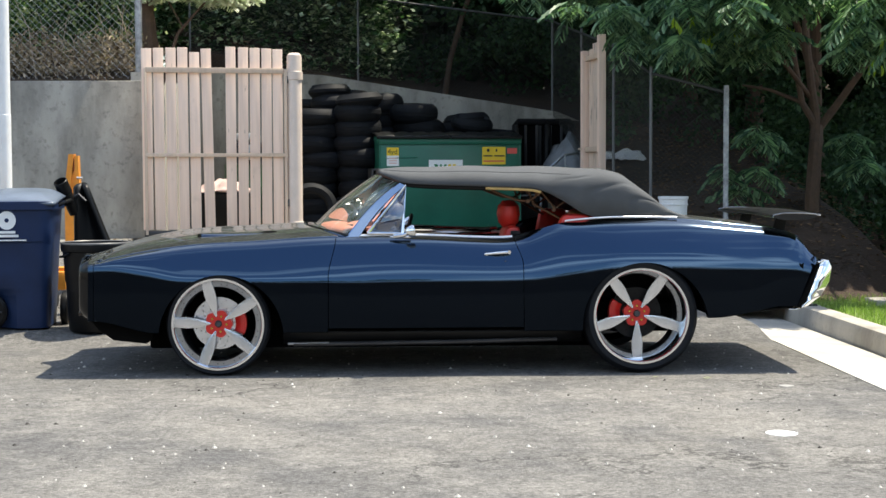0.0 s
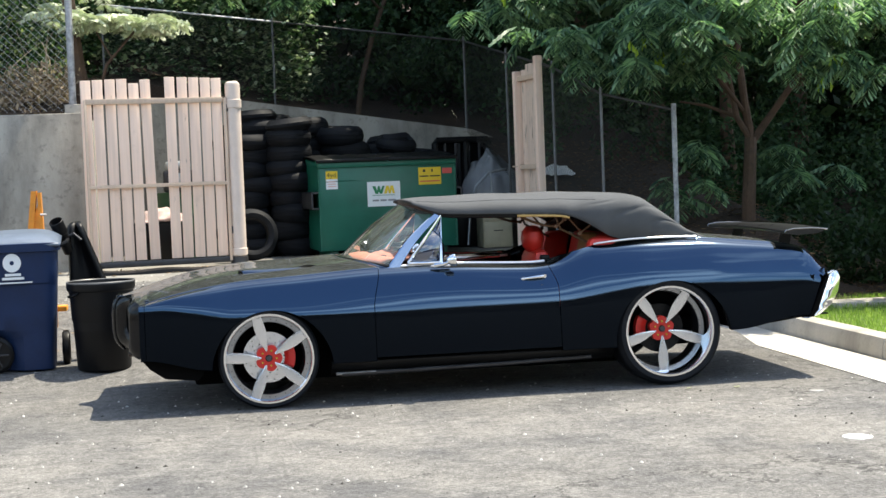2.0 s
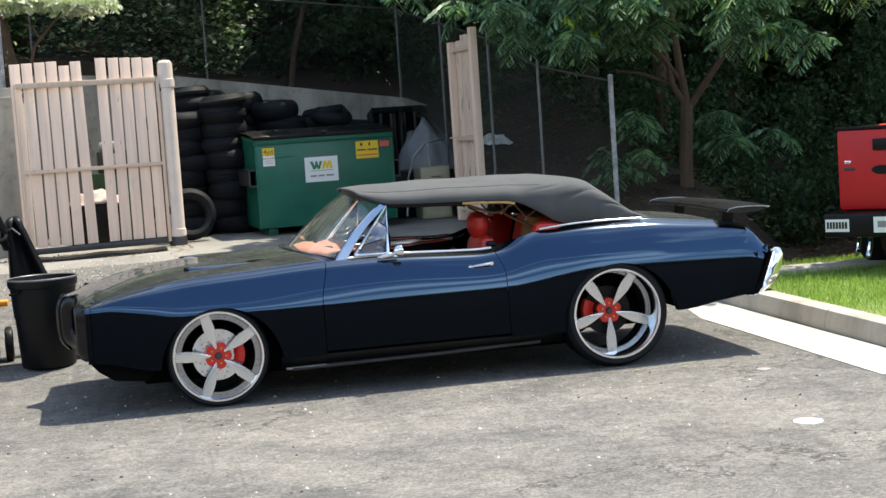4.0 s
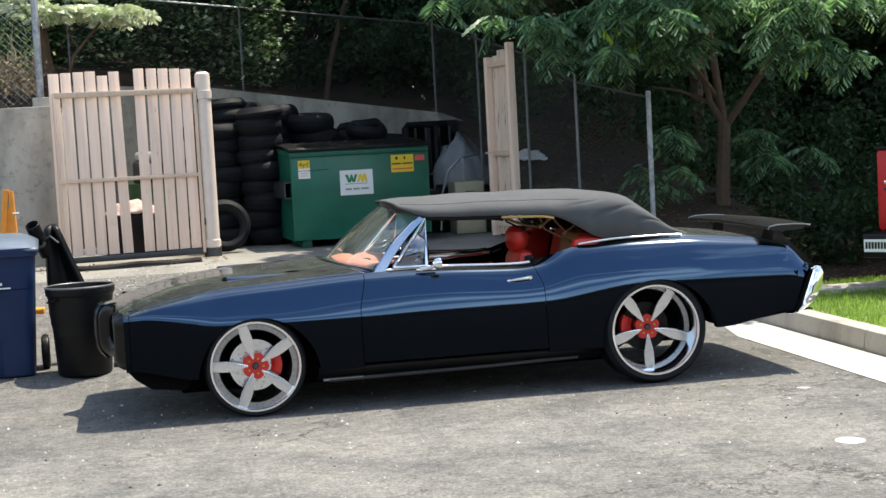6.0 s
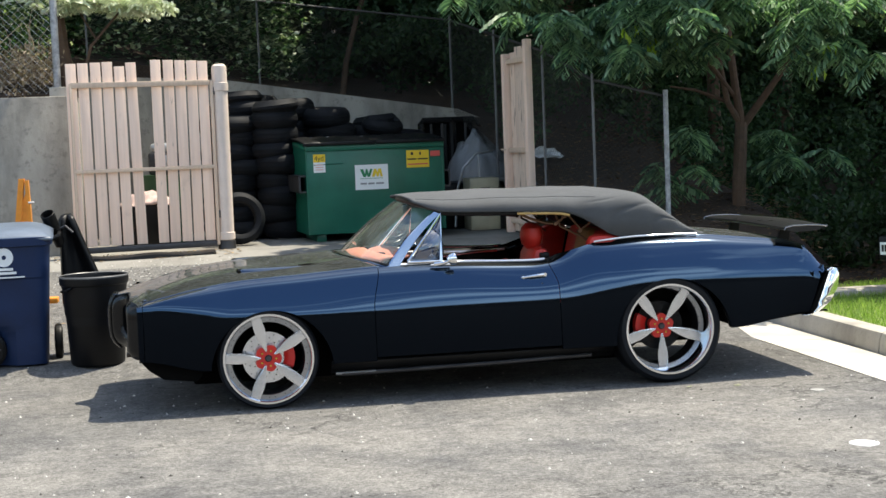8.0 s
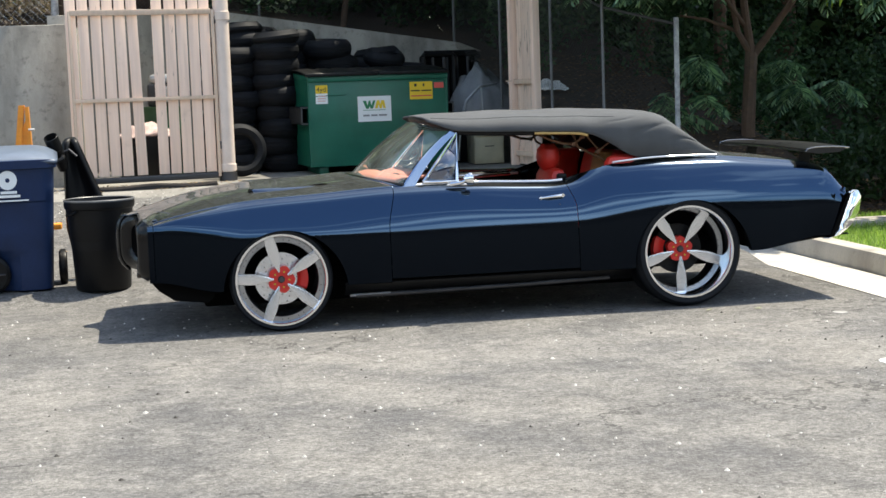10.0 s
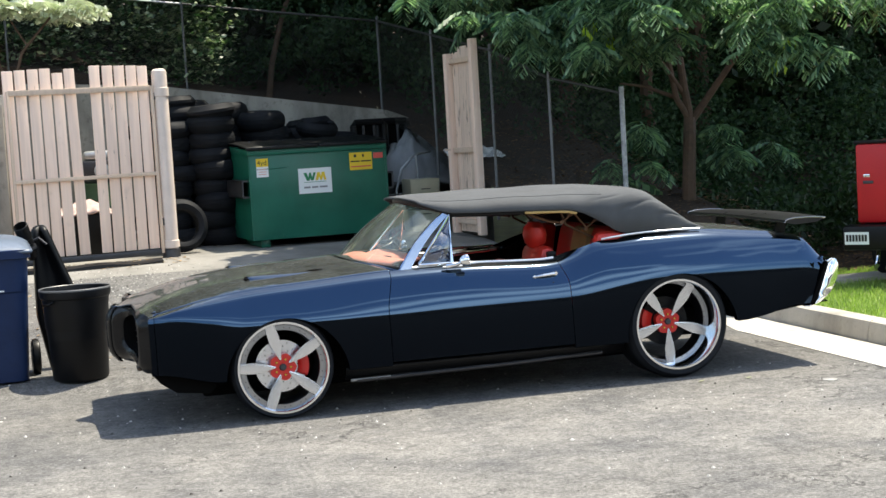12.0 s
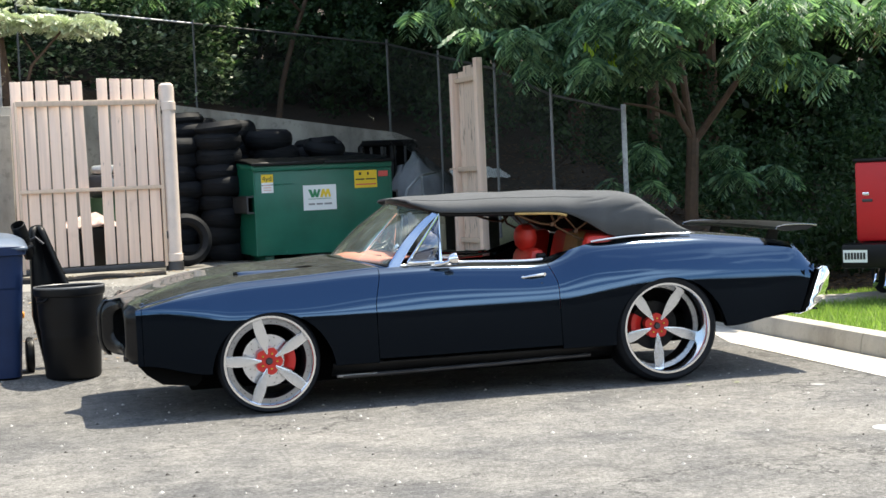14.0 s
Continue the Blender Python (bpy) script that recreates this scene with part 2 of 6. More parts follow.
def car_paint():
    """Black lacquer, its reflections tinted blue to paint in the sky, and settled dust on the level panels."""
    m = Mat("sky_tinted_black_car_paint", (0.001, 0.001, 0.0015), 0.015)
    m.b.inputs["IOR"].default_value = 2.1
    m.b.inputs["Specular Tint"].default_value = (0.34, 0.6, 1.0, 1)
    m.b.inputs["Coat Weight"].default_value = 0.1
    m.b.inputs["Coat Roughness"].default_value = 0.2
    m.bump(m.noise(2.2, 2), 0.012, 0.02)
    geo = m.node("ShaderNodeNewGeometry")
    sep = m.node("ShaderNodeSeparateXYZ")
    m.link(geo.outputs["Normal"], sep.inputs[0])
    level = m.ramp(sep.outputs[2], (0.8, 0.0), (0.98, 0.32))
    m.rough(m.ramp(sep.outputs[2], (0.5, 0.015), (0.74, 0.1), (0.92, 0.05)))
    specks = m.ramp(m.noise(55, 4, 0.7), (0.45, 0.35), (0.62, 0.7), (0.75, 1.0))
    blotch = m.ramp(m.noise(3.0, 5, 0.65), (0.3, 0.5), (0.7, 1.0))
    amount = m.mix(1.0, m.mix(1.0, level, specks, "MULTIPLY"), blotch, "MULTIPLY")
    dust = m.node("ShaderNodeBsdfDiffuse")
    dust.inputs[0].default_value = (0.3, 0.32, 0.3, 1)
    mx = m.node("ShaderNodeMixShader")
    m.link(amount, mx.inputs[0])
    m.link(m.b.outputs[0], mx.inputs[1])
    m.link(dust.outputs[0], mx.inputs[2])
    m.link(mx.outputs[0], m.t.nodes["Material Output"].inputs[0])
    return m.m


def boards(name, base, bare=0.7):
    m = Mat(name, base, 0.75)
    streaks = m.noise(9, 5, 0.6, stretch=(3.0, 3.0, 0.12))
    stain = m.noise(3.0, 5, 0.6)
    c = m.ramp(streaks, (0.32, tuple(v * 0.8 for v in base)), (0.62, base))
    c = m.mix(m.ramp(stain, (0.6, 0.0), (0.78, 0.5)), c, (0.36, 0.25, 0.18))
    c = m.mix(0.35, c, m.ramp(m.piece(), (0.0, tuple(v * 0.82 for v in base)), (1.0, tuple(min(1, v * 1.1) for v in base))))
    split = m.noise(26, 4, 0.6, stretch=(1.0, 1.0, 0.14))
    c = m.mix(m.ramp(split, (bare, 0.0), (bare + 0.06, 0.7)), c, (0.13, 0.095, 0.07))
    m.color(c).bump(streaks, 0.3, 0.006)
    return m.m


def mulch():
    m = Mat("leaf_litter", (0.06, 0.04, 0.03), 0.95)
    a, b = m.noise(1.2, 6, 0.6), m.noise(26, 5, 0.7)
    c = m.ramp(a, (0.3, (0.026, 0.017, 0.011)), (0.7, (0.065, 0.04, 0.026)))
    m.color(m.mix(m.ramp(b, (0.55, 0.0), (0.75, 0.8)), c, (0.1, 0.065, 0.04)))
    m.bump(b, 0.8, 0.03)
    return m.m


def window_glass(name="glass", clear=(0.86, 0.92, 0.88), film_color=(0.36, 0.42, 0.37), ior=1.6):
    """Thin glass with a film of dust that also paints in reflected haze: see-through, with a sheen that grows at a
    slant.
    """
    m = Mat(name, (1, 1, 1), 0.0)
    tr = m.node("ShaderNodeBsdfTransparent")
    tr.inputs[0].default_value = (*clear, 1)
    gl = m.node("ShaderNodeBsdfGlossy", Roughness=0.0)
    fr = m.node("ShaderNodeFresnel", IOR=ior)
    film = m.node("ShaderNodeBsdfDiffuse")
    film.inputs[0].default_value = (*film_color, 1)
    veil = m.node("ShaderNodeMixShader")
    m.link(m.ramp(m.noise(7, 5, 0.6), (0.3, 0.1), (0.75, 0.3)), veil.inputs[0])
    m.link(tr.outputs[0], veil.inputs[1])
    m.link(film.outputs[0], veil.inputs[2])
    mx = m.node("ShaderNodeMixShader")
    m.link(fr.outputs[0], mx.inputs[0])
    m.link(veil.outputs[0], mx.inputs[1])
    m.link(gl.outputs[0], mx.inputs[2])
    m.link(mx.outputs[0], m.t.nodes["Material Output"].inputs[0])
    return m.m


ASPHALT, PAINT, MULCH = asphalt(), car_paint(), mulch()
CONCRETE = concrete("pale_concrete", (0.5, 0.47, 0.42), 0.3, 1.6)
KERB = concrete("kerb_concrete", (0.42, 0.39, 0.34), 0.35, 2.0)
WALL = concrete("retaining_wall_concrete", (0.37, 0.35, 0.31), 0.55, 2.0, streak=(1, 1, 0.35), spots=0.55)
PAD = concrete("pad_concrete", (0.23, 0.22, 0.2), 0.6, 0.8, streak=(1, 1, 1))
BOARD = boards("peach_painted_board", (0.93, 0.70, 0.57))
WEATHERED = boards("weathered_peach_board", (0.8, 0.62, 0.5), 0.58)
RAIL = boards("tan_painted_rail", (0.68, 0.52, 0.40))
CHROME = plain("chrome", (0.86, 0.87, 0.88), 0.06, 1.0)
LIP = plain("polished_rim_lip", (0.82, 0.84, 0.87), 0.13, 1.0)
PILLAR = plain("polished_pillar", (0.4, 0.46, 0.56), 0.16, 1.0)
STEEL = plain("brushed_alloy", (0.36, 0.375, 0.4), 0.28, 1.0)
ALLOY = plain("bright_alloy", (0.72, 0.745, 0.79), 0.26, 1.0)
DARKSTEEL = worn("dark_steel", (0.08, 0.08, 0.085), 0.5, 0.8).m
GALV = worn("galvanised_steel", (0.55, 0.56, 0.57), 0.45, 0.85, 0.25, 9).m
RUBBER = worn("tyre_rubber", (0.012, 0.0135, 0.0165), 0.65, 0.0, 0.4, 9, 0.2, 90, Specular_IOR_Level=0.15).m
BLACK = worn("black_plastic", (0.006, 0.006, 0.0065), 0.42, 0.0, 0.3, 7, 0.1, Specular_IOR_Level=0.22).m
# near-black for dark parts, and painted shade inside wells, ducts, scoops and drilled holes
VOID = plain("dark_parts_and_recess_shade", (0.004, 0.004, 0.004), 0.9, Specular_IOR_Level=0.05)
FABRIC = worn("black_top_fabric", (0.074, 0.078, 0.083), 0.9, 0.0, 0.3, 4, 0.4, 700).m
RED = worn("red_leather", (0.62, 0.034, 0.022), 0.42, 0.0, 0.25, 9, 0.15, 240).m
DASHRED = worn("faded_red_vinyl", (0.72, 0.3, 0.23), 0.6, 0.0, 0.2, 9, 0.1, 200).m
REDPAINT = plain("red_enamel", (0.6, 0.025, 0.02), 0.3)
BRASS = worn("brown_frame_paint", (0.12, 0.06, 0.03), 0.4, 0.4, 0.3, 12).m
BELT = plain("bright_moulding", (0.84, 0.84, 0.86), 0.3, 1.0)
SATIN = worn("satin_black_wing", (0.007, 0.007, 0.008), 0.32, 0.0, 0.15, 5, 0.0).m
MOULDED = worn("black_moulded_bumper", (0.005, 0.005, 0.0055), 0.22, 0.0, 0.2, 6, 0.0, Specular_IOR_Level=0.3).m
TAN = worn("tan_trim", (0.55, 0.36, 0.13), 0.6, 0.0, 0.2, 12).m
GLASS = window_glass()
# the blue film paints in the sky that the quarter lights reflect
SKYGLASS = window_glass("sky_painted_glass", (0.16, 0.22, 0.34), (0.12, 0.2, 0.4), 2.6)
BLUE = worn("navy_bin_plastic", (0.011, 0.026, 0.075), 0.42, 0.0, 0.25, 4, 0.15, Specular_IOR_Level=0.25).m
GREEN = worn("dumpster_green_paint", (0.007, 0.125, 0.08), 0.34, 0.0, 0.3, 2.2, 0.12).m
WHITE = worn("white_plastic", (0.78, 0.79, 0.8), 0.5, 0.0, 0.08, 8).m
SIGNWHITE = plain("white_sign", (0.78, 0.8, 0.8), 0.5)
YELLOW = plain("yellow_label", (0.8, 0.55, 0.03), 0.55)
PINK = plain("red_label", (0.65, 0.1, 0.08), 0.55)
INKGREEN = plain("green_ink", (0.02, 0.2, 0.08), 0.5)
INKBLACK = plain("black_ink", (0.015, 0.015, 0.015), 0.5)
INKGREY = plain("grey_ink", (0.25, 0.25, 0.26), 0.5)
ORANGE = worn("orange_paint", (0.75, 0.28, 0.03), 0.5, 0.0, 0.2, 10).m
TRUCKRED = worn("red_truck_paint", (0.5, 0.007, 0.01), 0.45, 0.0, 0.12, 3, 0.0).m
BARK = worn("grey_brown_bark", (0.095, 0.06, 0.04), 0.9, 0.0, 0.4, 14, 0.8, 40).m
MIMOSA = leafy("mimosa_leaf", (0.022, 0.078, 0.055), (0.34, 0.5, 0.3), 0.45)
WOODS = leafy("woodland_leaf", (0.014, 0.041, 0.02), (0.075, 0.14, 0.062), 0.36, 0.7)
WEATHERPOST = worn("weathered_post", (0.36, 0.37, 0.385), 0.55, 0.3, 0.55, 16).m
POSTGREY = worn("dull_post", (0.15, 0.155, 0.16), 0.6, 0.3, 0.3, 9).m
WIRE = worn("weathered_wire", (0.075, 0.077, 0.077), 0.6, 0.5, 0.2, 9).m
BRUSH = leafy("dry_brush", (0.09, 0.055, 0.035), (0.56, 0.44, 0.32), 0.25, 0.7)
GRASS = leafy("lawn_grass", (0.13, 0.23, 0.045), (0.42, 0.54, 0.15), 0.5)
SOIL = worn("lawn_soil", (0.17, 0.23, 0.06), 0.95, 0.0, 0.4, 3, 0.4).m
TARP = worn("grey_tarp", (0.24, 0.255, 0.27), 0.4, 0.0, 0.2, 5).m
BEIGE = worn("beige_enamel", (0.62, 0.55, 0.38), 0.5, 0.0, 0.15, 6).m


# ---- ground, kerb, walls ----
def lot_z(x, y):
    return 0.08 * smoothstep(1.8, 2.5, y) + 0.48 * smoothstep(3.2, 8.2, y)


def hill_z(x, y):
    """The wooded bank behind the lot."""
    m = smoothstep(6.2, 6.9, x)
    yy = y - 7.5 * m
    right = 0.12 + 0.66 * smoothstep(3.9, 5.4, yy) + 0.2 * max(0.0, yy - 5.4)
    left = 2.5 + 0.2 * (y - 8.9)
    k = smoothstep(-2.5, 3.9, x)
    bumps = 0.12 * noise.noise((x * 0.6, y * 0.6, 3.1)) * smoothstep(4.5, 6.0, yy)
    return min(left * (1 - k) + right * k, 9.0) + bumps


g = Geo().grid(lambda x, y: (x, y, -0.06), lin(-400, 400, 5), lin(-400, 400, 5))
structure("ground", g, SOIL, "grassy earth reaching to the horizon")
g = Geo().grid(lambda x, y: (x, y, lot_z(x, y)), lin(-60, -16, 6)[:-1] + lin(-16, 4.25, 40), [-45, -30, -20, -14] + lin(-11, 7.0, 90))
g.grid(lambda x, y: (x, y, lot_z(x, y)), lin(4.25, 60, 8), [-45, -30, -20, -14, -8, -5, -2.25])
structure("road", g, ASPHALT, "worn grey asphalt lot with pale scuffs and stains")
g = Geo().grid(lambda x, y: (x, y, lot_z(x, y)), lin(-16, 3.75, 30), lin(7.0, 12.2, 16))
structure("pavement", g, PAD, "stained concrete apron under the dumpster and tyres")

hill = Geo()
hill.grid(lambda x, y: (x, y, hill_z(x, y) if y > 8.83 else 1.5), lin(-40, -2.05, 40), [8.82] + lin(8.85, 60, 60))
hill.grid(lambda x, y: (x, y, hill_z(x, y) if y > 12.28 else 1.0), lin(-2.05, 3.75, 16), [12.26] + lin(12.3, 60, 56))
hill.grid(lambda x, y: (x, y, hill_z(x, y)), lin(3.75, 40, 70), lin(3.6, 60, 90))
structure("ground_bank", hill, MULCH, "wooded bank covered in brown leaf litter")
lawn = Geo().grid(lambda x, y: (x, y, 0.135 + 0.03 * noise.noise((x, y, 0))), lin(5.0, 30, 40), lin(-2.2, 4.3, 30))
structure("ground_lawn", lawn, SOIL, "mown lawn behind the kerb")
path = Geo().box(5.6, 30, 3.35, 3.75, 0.08, 0.185, 0.01)
structure("pavement_strip", path, KERB, "grey concrete strip crossing the lawn")

gutter = tagged(thing("gutter", "pale concrete gutter pan along the kerb", "gutter"), kind="structure")
kerb = tagged(thing("kerb", "pale concrete kerb with joints", "kerb"), kind="structure")
for y in lin(-1.35, 1.65, 2):
    part("slab", Geo().prism([(4.25, -0.2), (4.25, 0.006), (4.82, -0.012), (4.85, -0.2)], "y", y + 0.006, y + 2.994), CONCRETE, gutter)
part("slab", Geo().prism([(4.25, -0.2), (4.25, 0.006), (4.82, -0.012), (4.85, -0.2)], "y", 4.656, 6.2), CONCRETE, gutter)
for y in lin(-2.25, 0.75, 2):
    part("block", Geo().prism([(4.83, -0.2), (4.855, 0.09), (4.875, 0.145), (4.9, 0.155), (5.03, 0.155), (5.04, -0.2)], "y", y + 0.006, y + 2.994), KERB, kerb)
part("block", Geo().prism([(4.83, -0.2), (4.855, 0.09), (4.875, 0.145), (4.9, 0.155), (5.03, 0.155), (5.04, -0.2)], "y", 3.756, 6.0), KERB, kerb)

# retaining wall: front run, return beside the gate, back run with a falling top
g = Geo().box(-16, -1.82, 8.6, 8.85, -0.3, 2.5, 0.012)
structure("wall_front", g, WALL, "stained grey concrete retaining wall", 30)
g = Geo().box(-2.05, -1.8, 8.85, 12.35, -0.3, 2.62, 0.012)
structure("wall_return", g, WALL, "grey concrete wall beside the enclosure", 30)
g = Geo().prism([(-1.8, -0.3), (-1.8, 2.9), (0.2, 2.78), (3.65, 2.24), (5.2, 1.6), (5.2, -0.3)], "y", 12.1, 12.35)
structure("wall_back", g, WALL, "grey concrete retaining wall with a falling top", 30)


# ---- the black convertible ----
YC = 0.90
ARCHES = ((0.02, 0.265, 0.42), (2.893, 0.325, 0.43))
half_w = spline((-1.02, 0.85), (-0.87, 0.902), (-0.7, 0.924), (-0.3, 0.95), (0.3, 0.955), (1.3, 0.955), (2.1, 0.95), (2.8, 0.965), (3.4, 0.955), (3.9, 0.925), (4.13, 0.90))
z_top = spline((-1.02, 0.725), (-0.87, 0.752), (-0.7, 0.796), (-0.5, 0.836), (-0.14, 0.88), (0.24, 0.90), (0.78, 0.93), (1.31, 0.938), (1.75, 0.922), (1.9, 0.918), (2.05, 0.928), (2.2, 0.975), (2.4, 1.03), (2.73, 1.05), (3.12, 1.045), (3.51, 1.01), (3.75, 0.982), (3.92, 0.952), (3.97, 0.93), (4.07, 0.815), (4.13, 0.76))
z_crease = spline((-1.02, 0.71), (-0.87, 0.742), (-0.7, 0.728), (-0.5, 0.698), (-0.25, 0.662), (0.7, 0.655), (1.3, 0.655), (2.1, 0.66), (2.8, 0.755), (3.4, 0.75), (4.1, 0.715))
lean_in = spline((-1.02, 0.008), (-0.87, 0.012), (-0.7, 0.03), (-0.45, 0.075), (-0.2, 0.098), (0.7, 0.11), (1.3, 0.115), (2.0, 0.12), (2.7, 0.15), (3.3, 0.14), (4.1, 0.085))
sharp = spline((-1.02, 0.3), (-0.5, 0.35), (-0.2, 0.62), (0.3, 0.7), (0.74, 0.6), (1.2, 0.42), (2.1, 0.36), (3.0, 0.4), (4.1, 0.5))


def bottom(x):
    z = 0.30 + 0.08 * smoothstep(-0.4, -0.84, x) + 0.08 * smoothstep(2.9, 3.3, x) + 0.07 * smoothstep(3.35, 3.9, x)
    for c, h, r in ARCHES:
        if abs(x - c) < r:
            z = max(z, h + math.sqrt(r * r - (x - c) ** 2))
    return z


def belly(x):
    """How far the lower flank swells outward: full between the axles, none at the tail."""
    return smoothstep(-1.6, -1.0, x) * (1 - 0.12 * smoothstep(3.6, 4.05, x))


def tuck_x(x):
    return 0.02 + 0.02 * smoothstep(3.2, 3.8, x)


def inset(x, z):
    """How far the flank stands in from the full width: a rolled crease between a belly and a leaning shoulder."""
    zc, zt = z_crease(x), z_top(x)
    up = z - zc
    d = max(0.0, -up)
    k = belly(x)
    low = k * (tuck_x(x) + 0.085 * up + 4.0 * max(0.0, 0.30 - z) ** 2)
    t = d / (zc - 0.25)
    low += (1 - k) * (0.012 * t + 0.045 * t ** 2.2)
    roll = 0.016 + 0.019 * smoothstep(0.5, 1.2, x)
    up = 0.5 * (up + math.sqrt(up * up + roll * roll))
    t = up / max(0.02, zt - zc)
    a = sharp(x)
    return low + lean_in(x) * (a * t + (1 - a) * t * t) - 0.085 * k * up + (0.04 - 0.032 * math.exp(-((x - 2.25) / 0.17) ** 2)) * max(0.0, (t - 0.8) / 0.2) ** 2.2


def side_point(x, z, s):
    return (x, YC - s * (half_w(x) - inset(x, z)), z)


def shoulder(x):
    return half_w(x) - inset(x, z_top(x))


def stations(x0, x1, step=0.045):
    xs = set(lin(x0, x1, max(2, int((x1 - x0) / step))))
    for c, _, r in ARCHES:
        xs |= {c + r * math.cos(math.pi * k / 36) for k in range(37) if x0 < c + r * math.cos(math.pi * k / 36) < x1}
    out = []
    for x in sorted(xs):
        if not out or x - out[-1] > 0.0015 or x == x1:
            out.append(x)
    return out


def cut_shift(x, z):
    """Door cuts bend towards the top, and the tail's edge runs forward towards the ground."""
    rear = -0.06 * smoothstep(0.74, 0.95, z) * math.exp(-((x - 2.065) / 0.22) ** 2)
    front = 0.05 * smoothstep(0.66, 0.94, z) * math.exp(-((x - 0.74) / 0.25) ** 2)
    tail = -0.15 * min(1.0, max(0.0, (0.76 - z) / 0.32)) * smoothstep(3.7, 4.1, x)
    return rear + front + tail


def side_panel(x0, x1, s, low=None):
    """Body side from x0 to x1."""
    g = Geo()
    rows = [("a", 1 - (1 - k / 11) ** 1.6) for k in range(12)] + [("b", 0.62 * (k / 14) ** 1.5) for k in range(1, 15)] + [("b", 0.62 + 0.38 * k / 10) for k in range(1, 11)]

    def fn(x, row):
        zb, zc, zt = max(bottom(x), low or 0), z_crease(x), z_top(x)
        zc = max(zc, zb + 0.004)
        z = zb + (zc - zb) * row[1] if row[0] == "a" else zc + (zt - zc) * row[1]
        return side_point(x + cut_shift(x, z), z, s)

    g.grid(fn, stations(x0, x1), rows, flip=s < 0)
    # inward flanges along the lower edge
    xs = stations(x0, x1)
    b = len(g.v)
    for x in xs:
        z = max(bottom(x), low or 0)
        p = side_point(x, z, s)
        g.v += [p, (p[0], p[1] + s * 0.05, p[2] + 0.004)]
    g.f += [(b + 2 * i, b + 2 * i + 1, b + 2 * i + 3, b + 2 * i + 2) for i in range(len(xs) - 1)]
    return g


car = thing("car", "black classic two-door convertible with its fabric top up", "car")
for s in (1, -1):
    part("bumper_end", side_panel(-0.878, -0.842, s), PAINT, car, solid=-0.006, smooth=22)
    part("front_fender", side_panel(-0.838, 0.738, s), PAINT, car, solid=-0.006, smooth=22)
    door = part("door", side_panel(0.743, 2.063, s, 0.325), PAINT, car, solid=-0.006, smooth=22)
    part("quarter_panel", side_panel(2.068, 4.10, s), PAINT, car, solid=-0.006, smooth=22)
    # chrome door handle with a lock button below
    y_h = side_point(1.88, 0.82, s)[1]
    h = Geo().tube([(1.80, y_h - s * 0.012, 0.815), (1.88, y_h - s * 0.026, 0.823), (1.96, y_h - s * 0.022, 0.828)], [0.006, 0.010, 0.012], 8)
    h.tube([(1.96, y_h + s * 0.02, 0.83), (1.97, y_h - s * 0.022, 0.829)], 0.013, 12)
    h.tube([(1.82, y_h + s * 0.02, 0.818), (1.815, y_h - s * 0.012, 0.816)], 0.011, 8)
    part("door_handle", h, CHROME, door, "chrome door handle")
    part("lock_button", Geo().tube([(1.945, y_h + s * 0.02, 0.765), (1.945, side_point(1.945, 0.765, s)[1] - s * 0.003, 0.765)], 0.008, 10), DARKSTEEL, door)
    # bright moulding along the door top
    part("belt_moulding", Geo().tube([(x, YC - s * (shoulder(x) - 0.012), z_top(x) + 0.006) for x in lin(0.93, 2.0, 14)], 0.012, 14), BELT, door)
    if s < 0:
        part("inner_moulding", Geo().tube([(x, YC - s * (shoulder(x) - 0.055), z_top(x) + 0.012) for x in lin(1.2, 2.0, 10)], 0.013, 8), CHROME, door, "bright inner moulding")
        part("arm_trim", Geo().tube([(x, YC - s * (shoulder(x) - 0.12), 0.85 + 0.05 * smoothstep(1.1, 1.95, x)) for x in lin(1.1, 1.95, 10)], 0.014, 8), CHROME, door, "bright arm-rest trim")
    # inner door card
    part("door_card", Geo().grid(lambda x, z, s=s: (x, YC - s * (shoulder(x) - 0.07 + 0.02 * z), 0.35 + z), lin(0.9, 2.05, 6), lin(0, 0.57, 4)), BLACK, door, solid=0.03)
    part("trim_strip", Geo().tube([(x, YC - s * (shoulder(x) - 0.09), z_top(x) - 0.02) for x in lin(1.0, 2.02, 6)], 0.011, 6), BELT, door, "bright trim strip")
    # rocker and the pipe under it
    part("rocker_panel", Geo().grid(lambda x, t, s=s: (x, YC - s * (0.872 - 0.07 * t * t), 0.30 - 0.09 * t), lin(0.43, 2.47, 8), lin(0, 1, 5), flip=s < 0), BLACK, car, solid=0.006)
    part("side_pipe", Geo().tube([(x, YC - s * 0.845, z) for x, z in ((0.5, 0.205), (0.9, 0.208), (1.6, 0.215), (2.3, 0.23))], 0.02, 10, flat=0.8), DARKSTEEL, car)
    part("pipe_tip", Geo().tube([(0.46, YC - s * 0.85, 0.21), (0.74, YC - s * 0.85, 0.213)], 0.013, 12, flat=0.8), GALV, car, "dull steel pipe tip")

# hood with a raised centre, twin scoops
crown = spline((-1.02, 0.05), (-0.8, 0.072), (-0.4, 0.084), (0.0, 0.082), (0.64, 0.076))


def hood_z(x, v):
    """Height of the hood at v from -1 to 1 across."""
    c = crown(x)
    ridge = 0.012 * math.exp(-(v / 0.2) ** 2) * smoothstep(-1.0, -0.5, x)
    return z_top(x) + c * (1 - abs(v) ** 2.6) + ridge


def nose_x(v):
    return -0.975 - 0.13 * math.exp(-(v / 0.15) ** 2) + 0.097 * max(0.0, (abs(v) - 0.84) / 0.16) ** 2.6


def hood_front(v):
    return nose_x(v) + 0.028


def hood_back(v):
    return 0.55 + 0.27 * v * v


